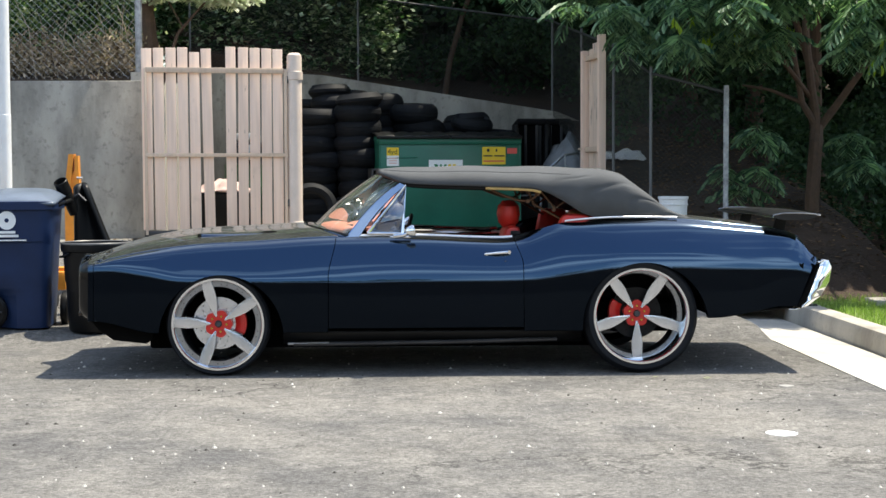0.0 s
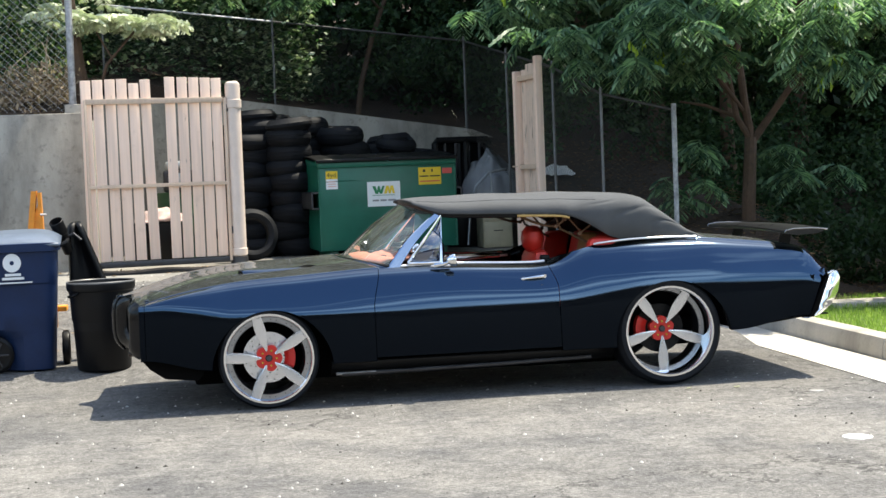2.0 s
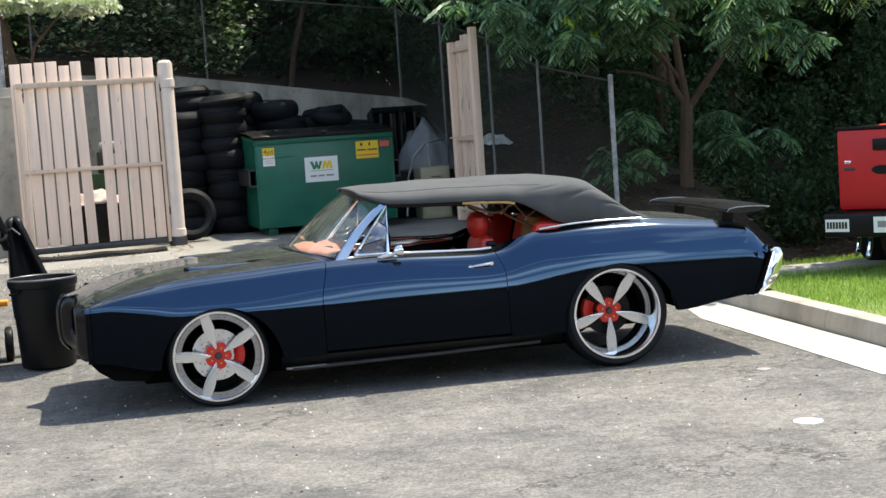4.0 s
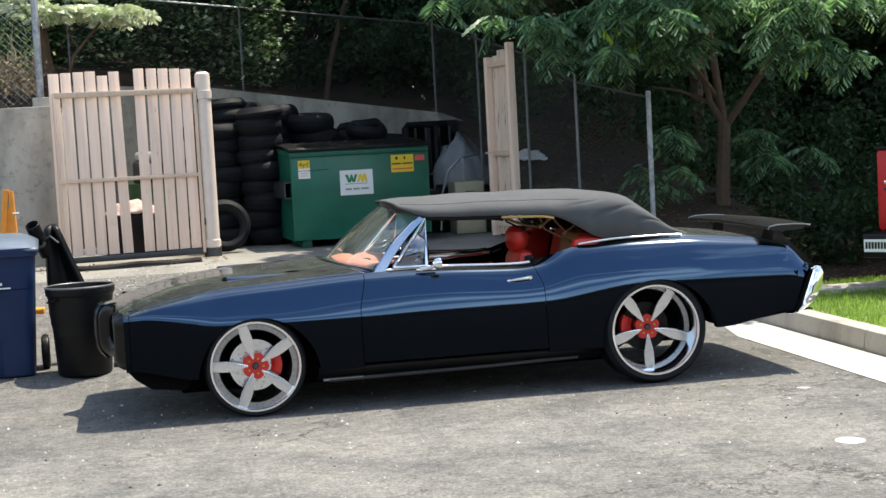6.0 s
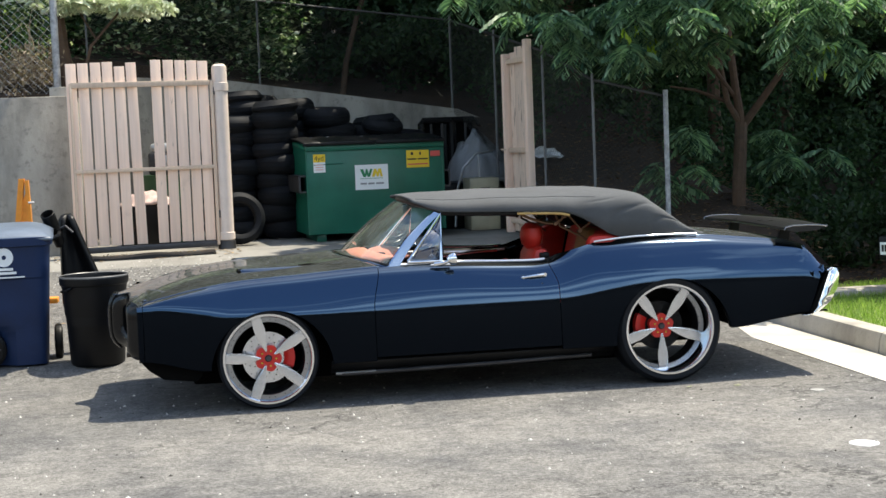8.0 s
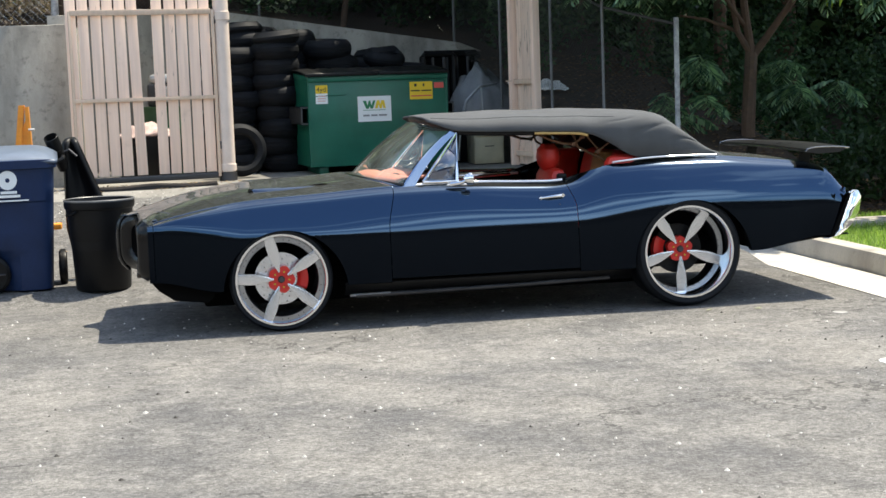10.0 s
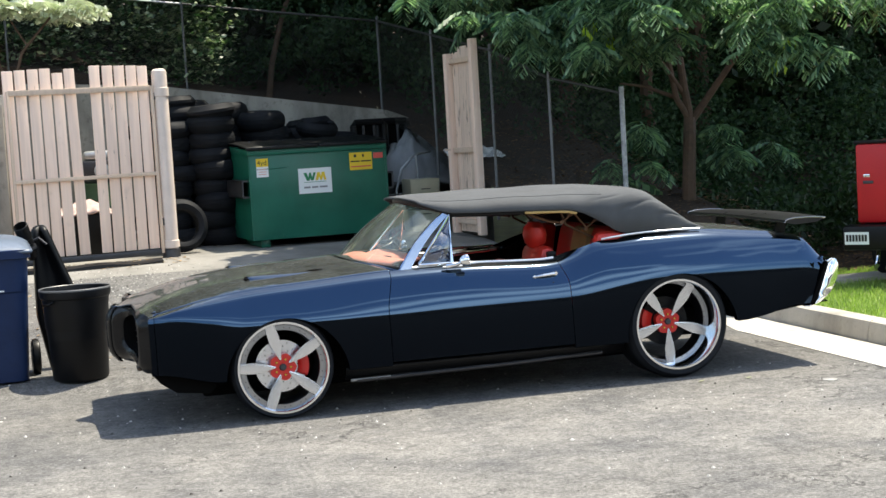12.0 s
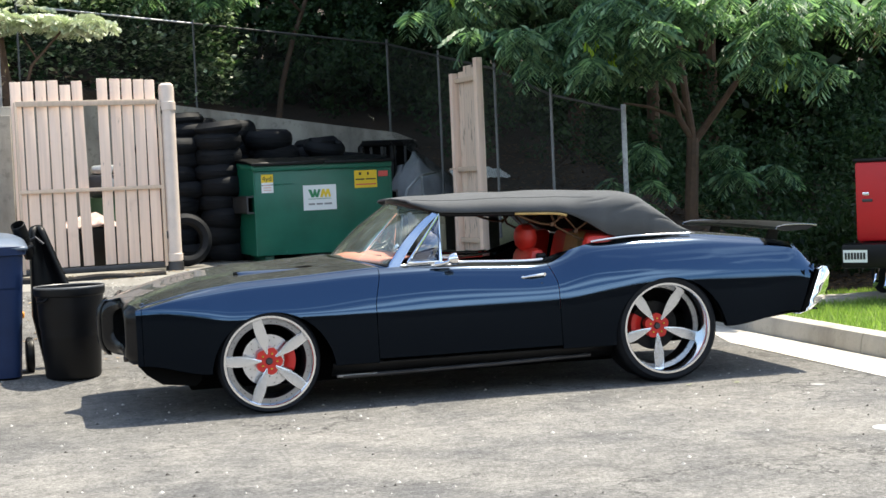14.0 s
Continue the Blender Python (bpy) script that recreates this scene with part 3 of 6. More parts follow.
def hood_pt(t, v):
    x = hood_front(v) + (hood_back(v) - hood_front(v)) * t
    return (x, YC + v * shoulder(x), hood_z(x, v))


hood = part("hood", Geo().grid(hood_pt, lin(0, 1, 70), lin(-1, 1, 49)), PAINT, car, solid=0.006)
for s in (1, -1):
    def scoop(t, v, s=s):
        w = 0.075 * (0.6 + 0.4 * math.sin(math.pi * min(1.0, t * 1.1)))
        x, y = -0.17 + 0.5 * t, YC - s * 0.53 + v * w
        base = hood_z(x, (y - YC) / shoulder(x)) - 0.004
        return (x, y, base + (0.02 * (1 - t) ** 0.7 + 0.003) * (1 - abs(v) ** 2.5))
    sc = part("hood_scoop", Geo().grid(scoop, lin(0, 1, 14), lin(-1, 1, 13)), PAINT, car, solid=0.004)
    zz = hood_z(-0.17, 0.53 / shoulder(-0.17))
    # solid dark plugs painted as the shade inside the scoop and vent openings
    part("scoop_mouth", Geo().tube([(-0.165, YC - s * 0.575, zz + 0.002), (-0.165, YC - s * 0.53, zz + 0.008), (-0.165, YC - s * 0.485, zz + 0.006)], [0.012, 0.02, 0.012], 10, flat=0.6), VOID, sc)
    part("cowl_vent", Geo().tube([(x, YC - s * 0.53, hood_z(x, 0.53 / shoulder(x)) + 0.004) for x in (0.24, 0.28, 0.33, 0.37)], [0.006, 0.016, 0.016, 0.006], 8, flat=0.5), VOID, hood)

# cowl between hood and windscreen
part("cowl", Geo().grid(lambda t, v: (hood_back(v) + 0.008 + t * (0.17 + 0.02 * v * v), YC + v * (shoulder(0.8) - 0.01), hood_z(hood_back(v), v) - 0.012 * t), lin(0, 1, 4), lin(-1, 1, 25)), PAINT, car, solid=0.006)


# nose: a moulded face with two deep grille openings and a beak between
def face_x(v, z):
    return nose_x(v) + 0.06 * abs((z - 0.59) / 0.2) ** 4


def squircle(a, w, h, n):
    c, s = math.cos(a), math.sin(a)
    r = (abs(c) ** n + abs(s) ** n) ** (-1 / n)
    return w * r * c, h * r * s


for s in (1, -1):
    def mouth(a, t, s=s):
        ov, oz = squircle(a, 0.47, 0.205, 9)
        iv, iz = squircle(a, 0.385, 0.13, 4.5)
        k = min(1.0, t)
        v = (0.53 + ov) * (1 - k) + (0.52 + iv) * k
        z = (0.585 + oz) * (1 - k) + (0.60 + iz) * k
        x = face_x(v, z) - 0.018 * math.sin(math.pi * k) + (0.02 * k if t <= 1 else 0.02 + 0.13 * (t - 1))
        return (x, YC - s * v * 0.885, z)
    ring = part("grille_surround", Geo().grid(mouth, lin(0, 2 * math.pi, 73)[:-1], (0, 0.12, 0.25, 0.38, 0.5, 0.62, 0.75, 0.88, 1.0, 1.08), closed_u=True), MOULDED, car, "black moulded grille surround", smooth=50)
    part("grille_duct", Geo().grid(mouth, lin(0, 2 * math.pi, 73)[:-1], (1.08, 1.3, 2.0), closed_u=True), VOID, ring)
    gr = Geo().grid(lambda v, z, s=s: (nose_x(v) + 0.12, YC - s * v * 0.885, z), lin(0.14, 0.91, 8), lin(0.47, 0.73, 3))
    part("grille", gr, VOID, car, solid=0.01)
    for z in lin(0.52, 0.69, 5):
        part("grille_bar", Geo().tube([(nose_x(a) + 0.10, YC - s * a * 0.885, z) for a in lin(0.16, 0.88, 6)], 0.006, 6), BLACK, ring)
    part("marker_lamp", Geo().box(-0.965, -0.93, YC - s * 0.74 - 0.05, YC - s * 0.74 + 0.05, 0.405, 0.435, 0.006), plain("smoked_lens", (0.03, 0.02, 0.015), 0.2), car)
part("beak", Geo().grid(lambda v, z: (face_x(v, z) - 0.006, YC + v * 0.885, z), lin(-0.07, 0.07, 9), lin(0.385, 0.785, 12)), MOULDED, car, solid=0.01)
part("valance", Geo().prism([(-0.90, 0.42), (-0.87, 0.37), (-0.82, 0.31), (-0.72, 0.24), (-0.50, 0.215), (-0.46, 0.25), (-0.44, 0.42)], "y", YC - 0.83, YC + 0.83), VOID, car)

# deck, tail panel, chrome bumper
part("deck_lid", Geo().grid(lambda x, v: (x, YC + v * shoulder(x), z_top(x) + 0.02 * (1 - abs(v) ** 2.5)), lin(3.02, 4.09, 20), lin(-1, 1, 31)), PAINT, car, solid=0.006)
part("tail_panel", Geo().grid(lambda v, t: (4.08 + 0.02 * math.sin(math.pi * t) - 0.12 * t, YC + v * (0.86 - 0.05 * t), 0.785 - 0.33 * t), lin(-1, 1, 21), lin(0, 1, 8)), PAINT, car, solid=0.01)


BUMPER = ((4.12, 0.745), (4.15, 0.765), (4.185, 0.76), (4.205, 0.715), (4.19, 0.62), (4.135, 0.525), (4.045, 0.455), (3.96, 0.425), (3.92, 0.43))


def rear_bumper(v, k):
    x, z = BUMPER[k]
    return (x - 0.03 * abs(v) ** 6, YC + v * (0.915 + 0.015 * (1 - abs(v) ** 8)), z)


rb = Geo().grid(rear_bumper, lin(-1, 1, 41), range(9))
for v in (-1, 1):
    rim_pts = [rear_bumper(v, k) for k in range(9)]
    inner = [(x - w, y - v * 0.012, z) for (x, y, z), w in zip(rim_pts, (0.004, 0.03, 0.055, 0.09, 0.12, 0.105, 0.055, 0.008, 0.004))]
    n0 = len(rb.v)
    rb.v += rim_pts + inner
    rb.f += [(n0 + i, n0 + i + 1, n0 + 10 + i, n0 + 9 + i) for i in range(8)]
part("rear_bumper", rb, CHROME, car, "chrome wrap-around rear bumper", solid=0.006)
part("rear_valance", Geo().grid(lambda v, t: (3.93 - 0.5 * t, YC + v * 0.86, 0.44 - 0.06 * t), lin(-1, 1, 9), lin(0, 1, 4)), BLACK, car, solid=0.01)

for s in (1, -1):
    # black joint strip and a dark arrowhead emblem ahead of the bumper
    strip = Geo().tube([(x - 0.028, YC - s * (half_w(x) - 0.004), z) for x, z in ((4.135, 0.77), (4.118, 0.72), (4.08, 0.64), (4.04, 0.55), (4.004, 0.475), (3.985, 0.44))], 0.013, 8)
    part("joint_strip", strip, VOID, car, "black rubber joint strip")
    y_e = side_point(3.99, 0.71, s)[1] - s * 0.004
    part("side_emblem", Geo().prism([(3.965, 0.745), (3.98, 0.735), (3.995, 0.745), (3.992, 0.70), (3.982, 0.655), (3.97, 0.70)], "y", y_e, y_e + s * 0.01), VOID, car, "dark arrowhead emblem")

# wing on two struts
wing_prof = ((-0.17, -0.004), (-0.165, 0.014), (-0.10, 0.026), (0.03, 0.026), (0.12, 0.02), (0.17, 0.014), (0.09, -0.016), (-0.08, -0.022))
wing = Geo().grid(lambda y, k: (3.95 + wing_prof[k % 8][0] * (1.12 - 0.12 * ((y - YC) / 0.8) ** 4), y, 1.072 - 0.012 * ((y - YC) / 0.8) ** 2 + wing_prof[k % 8][1]), lin(YC - 0.86, YC + 0.86, 25), range(9), flip=True)
n0 = len(wing.v)
wing.f += [tuple(range(0, 8)), tuple(reversed(range(n0 - 9, n0 - 1)))]
# bright strips added to imitate the glints on the wing's rounded edges
edge = Geo()
for k in (0, 5):
    edge.tube([(3.95 + wing_prof[k][0] * (1.12 - 0.12 * ((y - YC) / 0.8) ** 4), y, 1.072 - 0.012 * ((y - YC) / 0.8) ** 2 + wing_prof[k][1] + 0.002) for y in lin(YC - 0.86, YC + 0.86, 25)], 0.005, 8)
for y in (YC - 0.86, YC + 0.86):
    edge.tube([(3.95 + p[0] * 0.96, y, 1.058 + p[1]) for p in wing_prof[:6]], 0.006, 8)
wing_ob = part("wing", wing, SATIN, car, "satin black rear wing")
part("wing_edge", edge, plain("wing_glint_metal", (0.3, 0.3, 0.31), 0.15, 1.0), wing_ob, "added bright strip for the glints on the wing's edge")
for s in (1, -1):
    part("wing_strut", Geo().prism([(3.86, 0.95), (3.95, 0.94), (3.97, 1.065), (3.9, 1.065)], "y", YC - s * 0.52 - 0.012, YC - s * 0.52 + 0.012), BLACK, wing_ob)

# underbody and wheel wells, near-black so that their shade is painted in
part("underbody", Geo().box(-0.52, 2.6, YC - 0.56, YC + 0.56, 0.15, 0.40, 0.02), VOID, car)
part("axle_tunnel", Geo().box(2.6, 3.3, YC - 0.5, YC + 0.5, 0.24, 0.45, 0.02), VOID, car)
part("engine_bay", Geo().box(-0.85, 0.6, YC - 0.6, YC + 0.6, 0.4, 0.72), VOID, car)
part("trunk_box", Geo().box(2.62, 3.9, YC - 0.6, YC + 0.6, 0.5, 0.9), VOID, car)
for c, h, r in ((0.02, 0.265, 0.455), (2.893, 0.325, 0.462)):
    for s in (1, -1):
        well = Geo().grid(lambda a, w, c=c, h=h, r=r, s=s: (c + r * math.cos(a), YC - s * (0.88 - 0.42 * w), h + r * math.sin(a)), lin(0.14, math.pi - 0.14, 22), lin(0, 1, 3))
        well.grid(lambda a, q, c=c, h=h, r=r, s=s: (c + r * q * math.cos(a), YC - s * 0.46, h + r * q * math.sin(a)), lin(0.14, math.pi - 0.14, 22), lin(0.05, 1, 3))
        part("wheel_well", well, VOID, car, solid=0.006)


GOLD = plain("gold_plating", (0.6, 0.36, 0.08), 0.25, 1.0)


# wheels: tyre, chrome lip, barrel, five flat petals, red hub, drilled disc, caliper
def wheel(name, at, R, rim, dish, width, s, turn, brake=0.0, disc_mat=None, ring=0.062):
    prof = [(rim - 0.01, 0.0), (rim + 0.012, -0.012), ((R + rim) / 2, -0.014), (R - 0.03, -0.006), (R - 0.008, 0.012), (R, 0.04), (R, width - 0.04), (R - 0.012, width - 0.01), (rim, width)]
    base = Matrix.Translation(at) @ Matrix.Rotation(-math.pi / 2 * s, 4, "X") @ Matrix.Rotation(turn, 4, "Z")
    barrel = [(rim - 0.028, dish - 0.004), (rim - 0.03, dish - 0.012), (rim - ring, dish - 0.012), (rim - ring - 0.004, dish), (rim - ring - 0.008, width - 0.02)]
    ob = part(name, Geo().lathe(barrel, 72, base), STEEL, car, "chrome five-spoke wheel with a red hub")
    part("tyre", Geo().lathe(prof, 72, base), RUBBER, ob)
    groove = Geo()
    for hgt in (0.07, 0.11, 0.15):
        groove.lathe([(R + 0.0015, hgt), (R + 0.0015, hgt + 0.012)], 48, base)
    part("tread_groove", groove, VOID, ob, kind="stuff")
    lip = [(rim, -0.004), (rim - 0.004, -0.012), (rim - 0.018, -0.012), (rim - 0.024, -0.002), (rim - 0.028, dish - 0.012), (rim - 0.034, dish - 0.004)]
    part("rim_lip", Geo().lathe(lip, 72, base), LIP, ob, "polished chrome rim lip")
    rivets = Geo()
    for k in range(30):
        a = 2 * math.pi * (k // 2 + (k % 2 - 0.5) * 0.35) / 15
        rivets.tube([base @ Vector(((rim - 0.046) * math.cos(a), (rim - 0.046) * math.sin(a), dish - 0.018)), base @ Vector(((rim - 0.046) * math.cos(a), (rim - 0.046) * math.sin(a), dish - 0.011))], 0.004, 6)
    part("rivets", rivets, DARKSTEEL, ob, "dark flange bolts", kind="stuff")
    rl, half = rim - 0.027, 0.037
    for k in range(5):
        m = base @ Matrix.Rotation(2 * math.pi * k / 5, 4, "Z")

        def petal(t, v, rl=rl):
            r = 0.052 + (rl - 0.052) * t
            wd = half * spline((0, 0.06), (0.22, 0.5), (0.45, 0.85), (0.64, 1.0), (0.85, 0.95), (1, 0.84))(t)
            return (r, v * wd, dish - 0.024 - 0.0015 * (1 - abs(v) ** 3) + 0.014 * (1 - t))
        sp = Geo()
        gg = Geo().grid(petal, lin(0, 1, 14), lin(-1, 1, 7), flip=True)
        sp.add(gg.v, gg.f, m)
        part("spoke", sp, ALLOY, ob, solid=0.012, smooth=0)
    hub = Geo()
    star = []
    for k in range(30):
        a = 2 * math.pi * k / 30
        r = 0.088 + 0.007 * math.cos(5 * a + math.pi)
        star.append((r * math.cos(a), r * math.sin(a)))
    hub.prism(star, "z", dish - 0.006, dish + 0.05, base)
    part("hub", hub, REDPAINT, ob, "red five-lobed hub")
    part("centre_cap", Geo().lathe([(0.0, dish - 0.022), (0.018, dish - 0.022), (0.024, dish - 0.014), (0.026, dish)], 24, base), DARKSTEEL, ob)
    for k in range(5):
        a = 2 * math.pi * (k + 0.5) / 5
        c = Vector((0.054 * math.cos(a), 0.054 * math.sin(a), 0))
        part("lug_nut", Geo().tube([base @ (c + Vector((0, 0, dish - 0.014))), base @ (c + Vector((0, 0, dish)))], 0.0085, 6), GOLD, ob, "brass-coloured lug nut")
    disc = Geo().lathe([(0.07, dish + 0.055), (0.178, dish + 0.055), (0.178, dish + 0.08), (0.07, dish + 0.08)], 48, base, True)
    part("brake_disc", disc, disc_mat or ALLOY, ob, "cross-drilled steel brake disc")
    holes = Geo()
    for k in range(36):
        a, r = 2 * math.pi * k / 36, (0.11, 0.135, 0.16)[k % 3]
        c = Vector((r * math.cos(a), r * math.sin(a), 0))
        holes.tube([base @ (c + Vector((0, 0, dish + 0.0535))), base @ (c + Vector((0, 0, dish + 0.06)))], 0.0045, 6)
    part("drill_holes", holes, VOID, ob, kind="stuff")
    cal = Geo().grid(lambda a, k: base @ Matrix.Rotation(-turn, 4, "Z") @ Vector(((0.115, 0.185, 0.185, 0.115, 0.115)[k] * math.cos(a), (0.115, 0.185, 0.185, 0.115, 0.115)[k] * math.sin(a), dish + (0.035, 0.035, 0.1, 0.1, 0.035)[k])), lin(brake - 0.55, brake + 0.55, 10), range(5))
    part("brake_caliper", cal, REDPAINT, ob, "red brake caliper", solid=0.004)
    return ob


wheel("front_wheel", (-0.006, -0.012, 0.352), 0.352, 0.316, 0.04, 0.24, 1, math.radians(-33), -0.1)
wheel("front_wheel", (-0.006, 2 * YC + 0.012, 0.352), 0.352, 0.316, 0.04, 0.24, -1, math.radians(5))
wheel("rear_wheel", (2.868, -0.032, 0.391), 0.391, 0.331, 0.2, 0.34, 1, math.radians(18), math.pi, BLACK, 0.05)
wheel("rear_wheel", (2.868, 2 * YC + 0.032, 0.391), 0.391, 0.331, 0.2, 0.34, -1, math.radians(40), 0.0, BLACK, 0.05)


# windscreen, pillars, vent windows
def screen(t, v):
    b = Vector((0.60 + 0.275 * v * v, YC + v * 0.77, 0.985 - 0.045 * v * v))
    e = Vector((1.07 + 0.17 * v * v, YC + v * 0.655, 1.372 - 0.062 * v * v))
    p = b.lerp(e, t)
    return p + Vector((-0.02, 0, 0.012)) * math.sin(math.pi * t)


glass = part("windscreen", Geo().grid(screen, lin(0.03, 0.97, 10), lin(-0.97, 0.97, 25)), GLASS, car, "clear curved windscreen")
glass.visible_shadow = False
fr = Geo()
fr.tube([screen(1.02, v) for v in lin(-1, 1, 21)], 0.022, 8)
part("screen_header", fr, BLACK, car, "black windscreen header")
part("screen_base", Geo().tube([screen(0.0, v) for v in lin(-1, 1, 21)], 0.012, 8), BLACK, car)
for s in (1, -1):
    pil = Geo()

    def pillar(t, k, s=s):
        p = Vector(screen(t, -s * 1.0))
        d = ((-0.012, 0.0, 0.0), (0.0, -s * 0.012, 0.0), (0.075, -s * 0.012, 0.0), (0.083, 0.01 * s, 0.0), (0.02, s * 0.03, 0.0))[k % 5]
        return p + Vector(d) * (1 - 0.25 * t)
    pil.grid(pillar, lin(-0.02, 1.03, 8), range(4))
    part("pillar_trim", Geo().grid(pillar, lin(-0.02, 1.03, 8), range(3, 6)), BLACK, car, "black inner pillar trim")
    part("windscreen_pillar", pil, PILLAR, car, "polished windscreen pillar")
    a, b, c = Vector((1.005, YC - s * 0.775, 0.955)), Vector((1.245, YC - s * 0.785, 0.955)), Vector((1.272, YC - s * 0.675, 1.285))
    vent = part("vent_window", Geo().tube([a, b, c, a + Vector((0.004, 0, 0.006))], 0.013, 8), CHROME, car, "chrome-framed quarter light")
    pane = part("pane", Geo().add([a, b, c], [(0, 1, 2)]), SKYGLASS, vent, "pane with the sky's reflection painted in as blue", solid=0.004)
    pane.visible_shadow = False
    # door mirror
    mir = Geo().lathe([(0.0, -0.05), (0.02, -0.046), (0.036, -0.028), (0.044, 0.0), (0.042, 0.012), (0.036, 0.014), (0.0, 0.006)], 20, Matrix.Translation((1.315, YC - s * 0.915, 0.978)) @ Matrix.Rotation(radians(78), 4, "Y"))
    mir.tube([(1.19, YC - s * 0.84, 0.938), (1.25, YC - s * 0.865, 0.946), (1.30, YC - s * 0.905, 0.965)], [0.02, 0.014, 0.012], 8)
    mir.tube([(1.16, YC - s * 0.838, 0.934), (1.30, YC - s * 0.845, 0.934)], [0.012, 0.018], 8, flat=0.5)
    part("door_mirror", mir, CHROME, car, "small chrome door mirror")

# fabric top
top_z = spline((1.07, 1.39), (1.2, 1.402), (1.6, 1.412), (2.15, 1.408), (2.6, 1.392), (2.76, 1.358), (2.84, 1.305), (2.95, 1.228), (3.12, 1.10), (3.26, 1.045))
edge_z = spline((1.07, 1.375), (1.3, 1.295), (1.8, 1.275), (2.12, 1.262), (2.22, 1.24), (2.34, 1.18), (2.46, 1.105), (2.58, 1.06), (2.68, 1.052), (3.09, 1.05), (3.26, 1.03))
edge_h = spline((1.07, 0.50), (1.15, 0.62), (1.3, 0.695), (1.8, 0.735), (2.25, 0.76), (2.45, 0.79), (2.8, 0.775), (3.1, 0.72), (3.26, 0.60))


def top_pt(x, v):
    zt, ze, h = top_z(x), edge_z(x), edge_h(x)
    p = 3.1 + 4.0 * smoothstep(2.2, 2.6, x)
    c = math.copysign(abs(math.sin(v * math.pi / 2)) ** (2 / p), v)
    q = abs(math.cos(v * math.pi / 2)) ** (2 / p)
    fold = smoothstep(2.2, 2.5, x) * smoothstep(0.45, 0.75, abs(v))
    wr = (0.002 - 0.007 * max(0.0, math.sin(30 * (x * 0.7 + abs(v) * 0.6) + 3 * noise.noise((x * 3, v * 3, 0)))) ** 4) * fold
    sag = 0.0035 * math.cos((x - 1.2) * 2 * math.pi / 0.52) * (1 - fold) * smoothstep(1.1, 1.3, x)
    return (x + wr * 0.4, YC + c * (h + wr), ze + (zt - ze) * q + sag * q + wr * 0.5)


top_xs = lin(1.085, 3.26, 96)
top_ob = part("convertible_top", Geo().grid(top_pt, top_xs, lin(-1, 1, 91)), FABRIC, car, "black fabric convertible top, faded and creased", solid=0.012, smooth=60)
for s in (1, -1):
    part("top_seam", Geo().tube([Vector(top_pt(x, s * 0.62)) + Vector((0, 0, 0.007)) for x in lin(1.12, 2.4, 24)], 0.003, 6), FABRIC, top_ob)
    part("side_rail", Geo().tube([(x, YC - s * (edge_h(x) - 0.03), edge_z(x) - 0.01) for x in lin(1.25, 1.84, 8)], 0.018, 8), BLACK, top_ob)
    part("tan_edge", Geo().tube([(x, YC - s * (edge_h(x) - 0.006), edge_z(x) - 0.012) for x in lin(1.82, 2.2, 8)], 0.012, 8, flat=0.8), TAN, top_ob, "tan edge of the unlined top")
    part("top_trim", Geo().tube([(x, YC - s * (max(edge_h(x), shoulder(x)) + 0.016), z_top(x) + 0.012) for x in lin(2.36, 3.14, 24)], 0.008, 12), BELT, car, "bright moulding below the top")
    frame_rail = Geo().tube([(1.86, YC - s * 0.66, 1.25), (1.94, YC - s * 0.64, 1.215), (2.04, YC - s * 0.63, 1.18), (2.12, YC - s * 0.63, 1.17), (2.17, YC - s * 0.64, 1.2), (2.19, YC - s * 0.66, 1.25)], 0.01, 8)
    frame_rail.tube([(2.12, YC - s * 0.62, 1.26), (2.16, YC - s * 0.62, 1.15), (2.27, YC - s * 0.62, 1.09), (2.36, YC - s * 0.64, 1.04)], 0.009, 8)
    frame_rail.tube([(2.2, YC - s * 0.64, 1.25), (2.31, YC - s * 0.64, 1.12), (2.45, YC - s * 0.66, 1.22)], 0.009, 8)
    folding = part("folding_frame", frame_rail, BRASS, top_ob, "brown folding frame")
    for x, z in ((2.12, 1.17), (2.19, 1.22), (2.3, 1.11)):
        part("pivot", Geo().tube([(x, YC - s * 0.655, z), (x, YC - s * 0.61, z)], 0.014, 12), BRASS, folding)

# cabin: dash, steering wheel, front seats, rear bench
dash_prof = ((0.62, 0.965), (0.67, 0.992), (0.74, 1.003), (0.80, 0.998), (0.835, 0.982), (0.87, 0.994), (0.95, 1.01), (1.04, 0.995), (1.10, 0.9), (1.06, 0.73))
dash = part("dashboard", Geo().grid(lambda y, k: (dash_prof[k][0] + 0.27 * ((y - YC) / 0.77) ** 2 * (1 - k / 10), y, dash_prof[k][1] + 0.005 - (0.06 if y > YC else 0.02) * ((y - YC) / 0.68) ** 2), lin(YC - 0.68, YC + 0.68, 31), range(10)), DASHRED, car, "faded red padded dashboard", solid=0.02, smooth=60)
for s in (1, -1):
    part("dash_vent", Geo().box(0.84, 0.9, YC - s * 0.36 - 0.06, YC - s * 0.36 + 0.06, 0.985, 1.004, 0.004), BLACK, dash)
ring = [(1.27 + 0.045 * math.sin(a), YC - 0.38 + 0.19 * math.cos(a), 0.90 + 0.17 * math.sin(a)) for a in lin(0, 2 * math.pi, 33)]
part("steering_wheel", Geo().tube(ring, 0.012, 8, caps=False).tube([(1.06, YC - 0.38, 0.84), (1.26, YC - 0.38, 0.9)], 0.025, 8).tube([(1.26, YC - 0.56, 0.9), (1.26, YC - 0.2, 0.9)], 0.01, 6), BLACK, car)


def cushion(x0, x1, y0, y1, z0, z1, r=0.05, lean=0.0):
    g = Geo().box(x0, x1, y0, y1, z0, z1, r)
    g.v = [(x + lean * (z - z0), y, z) for x, y, z in g.v]
    return g


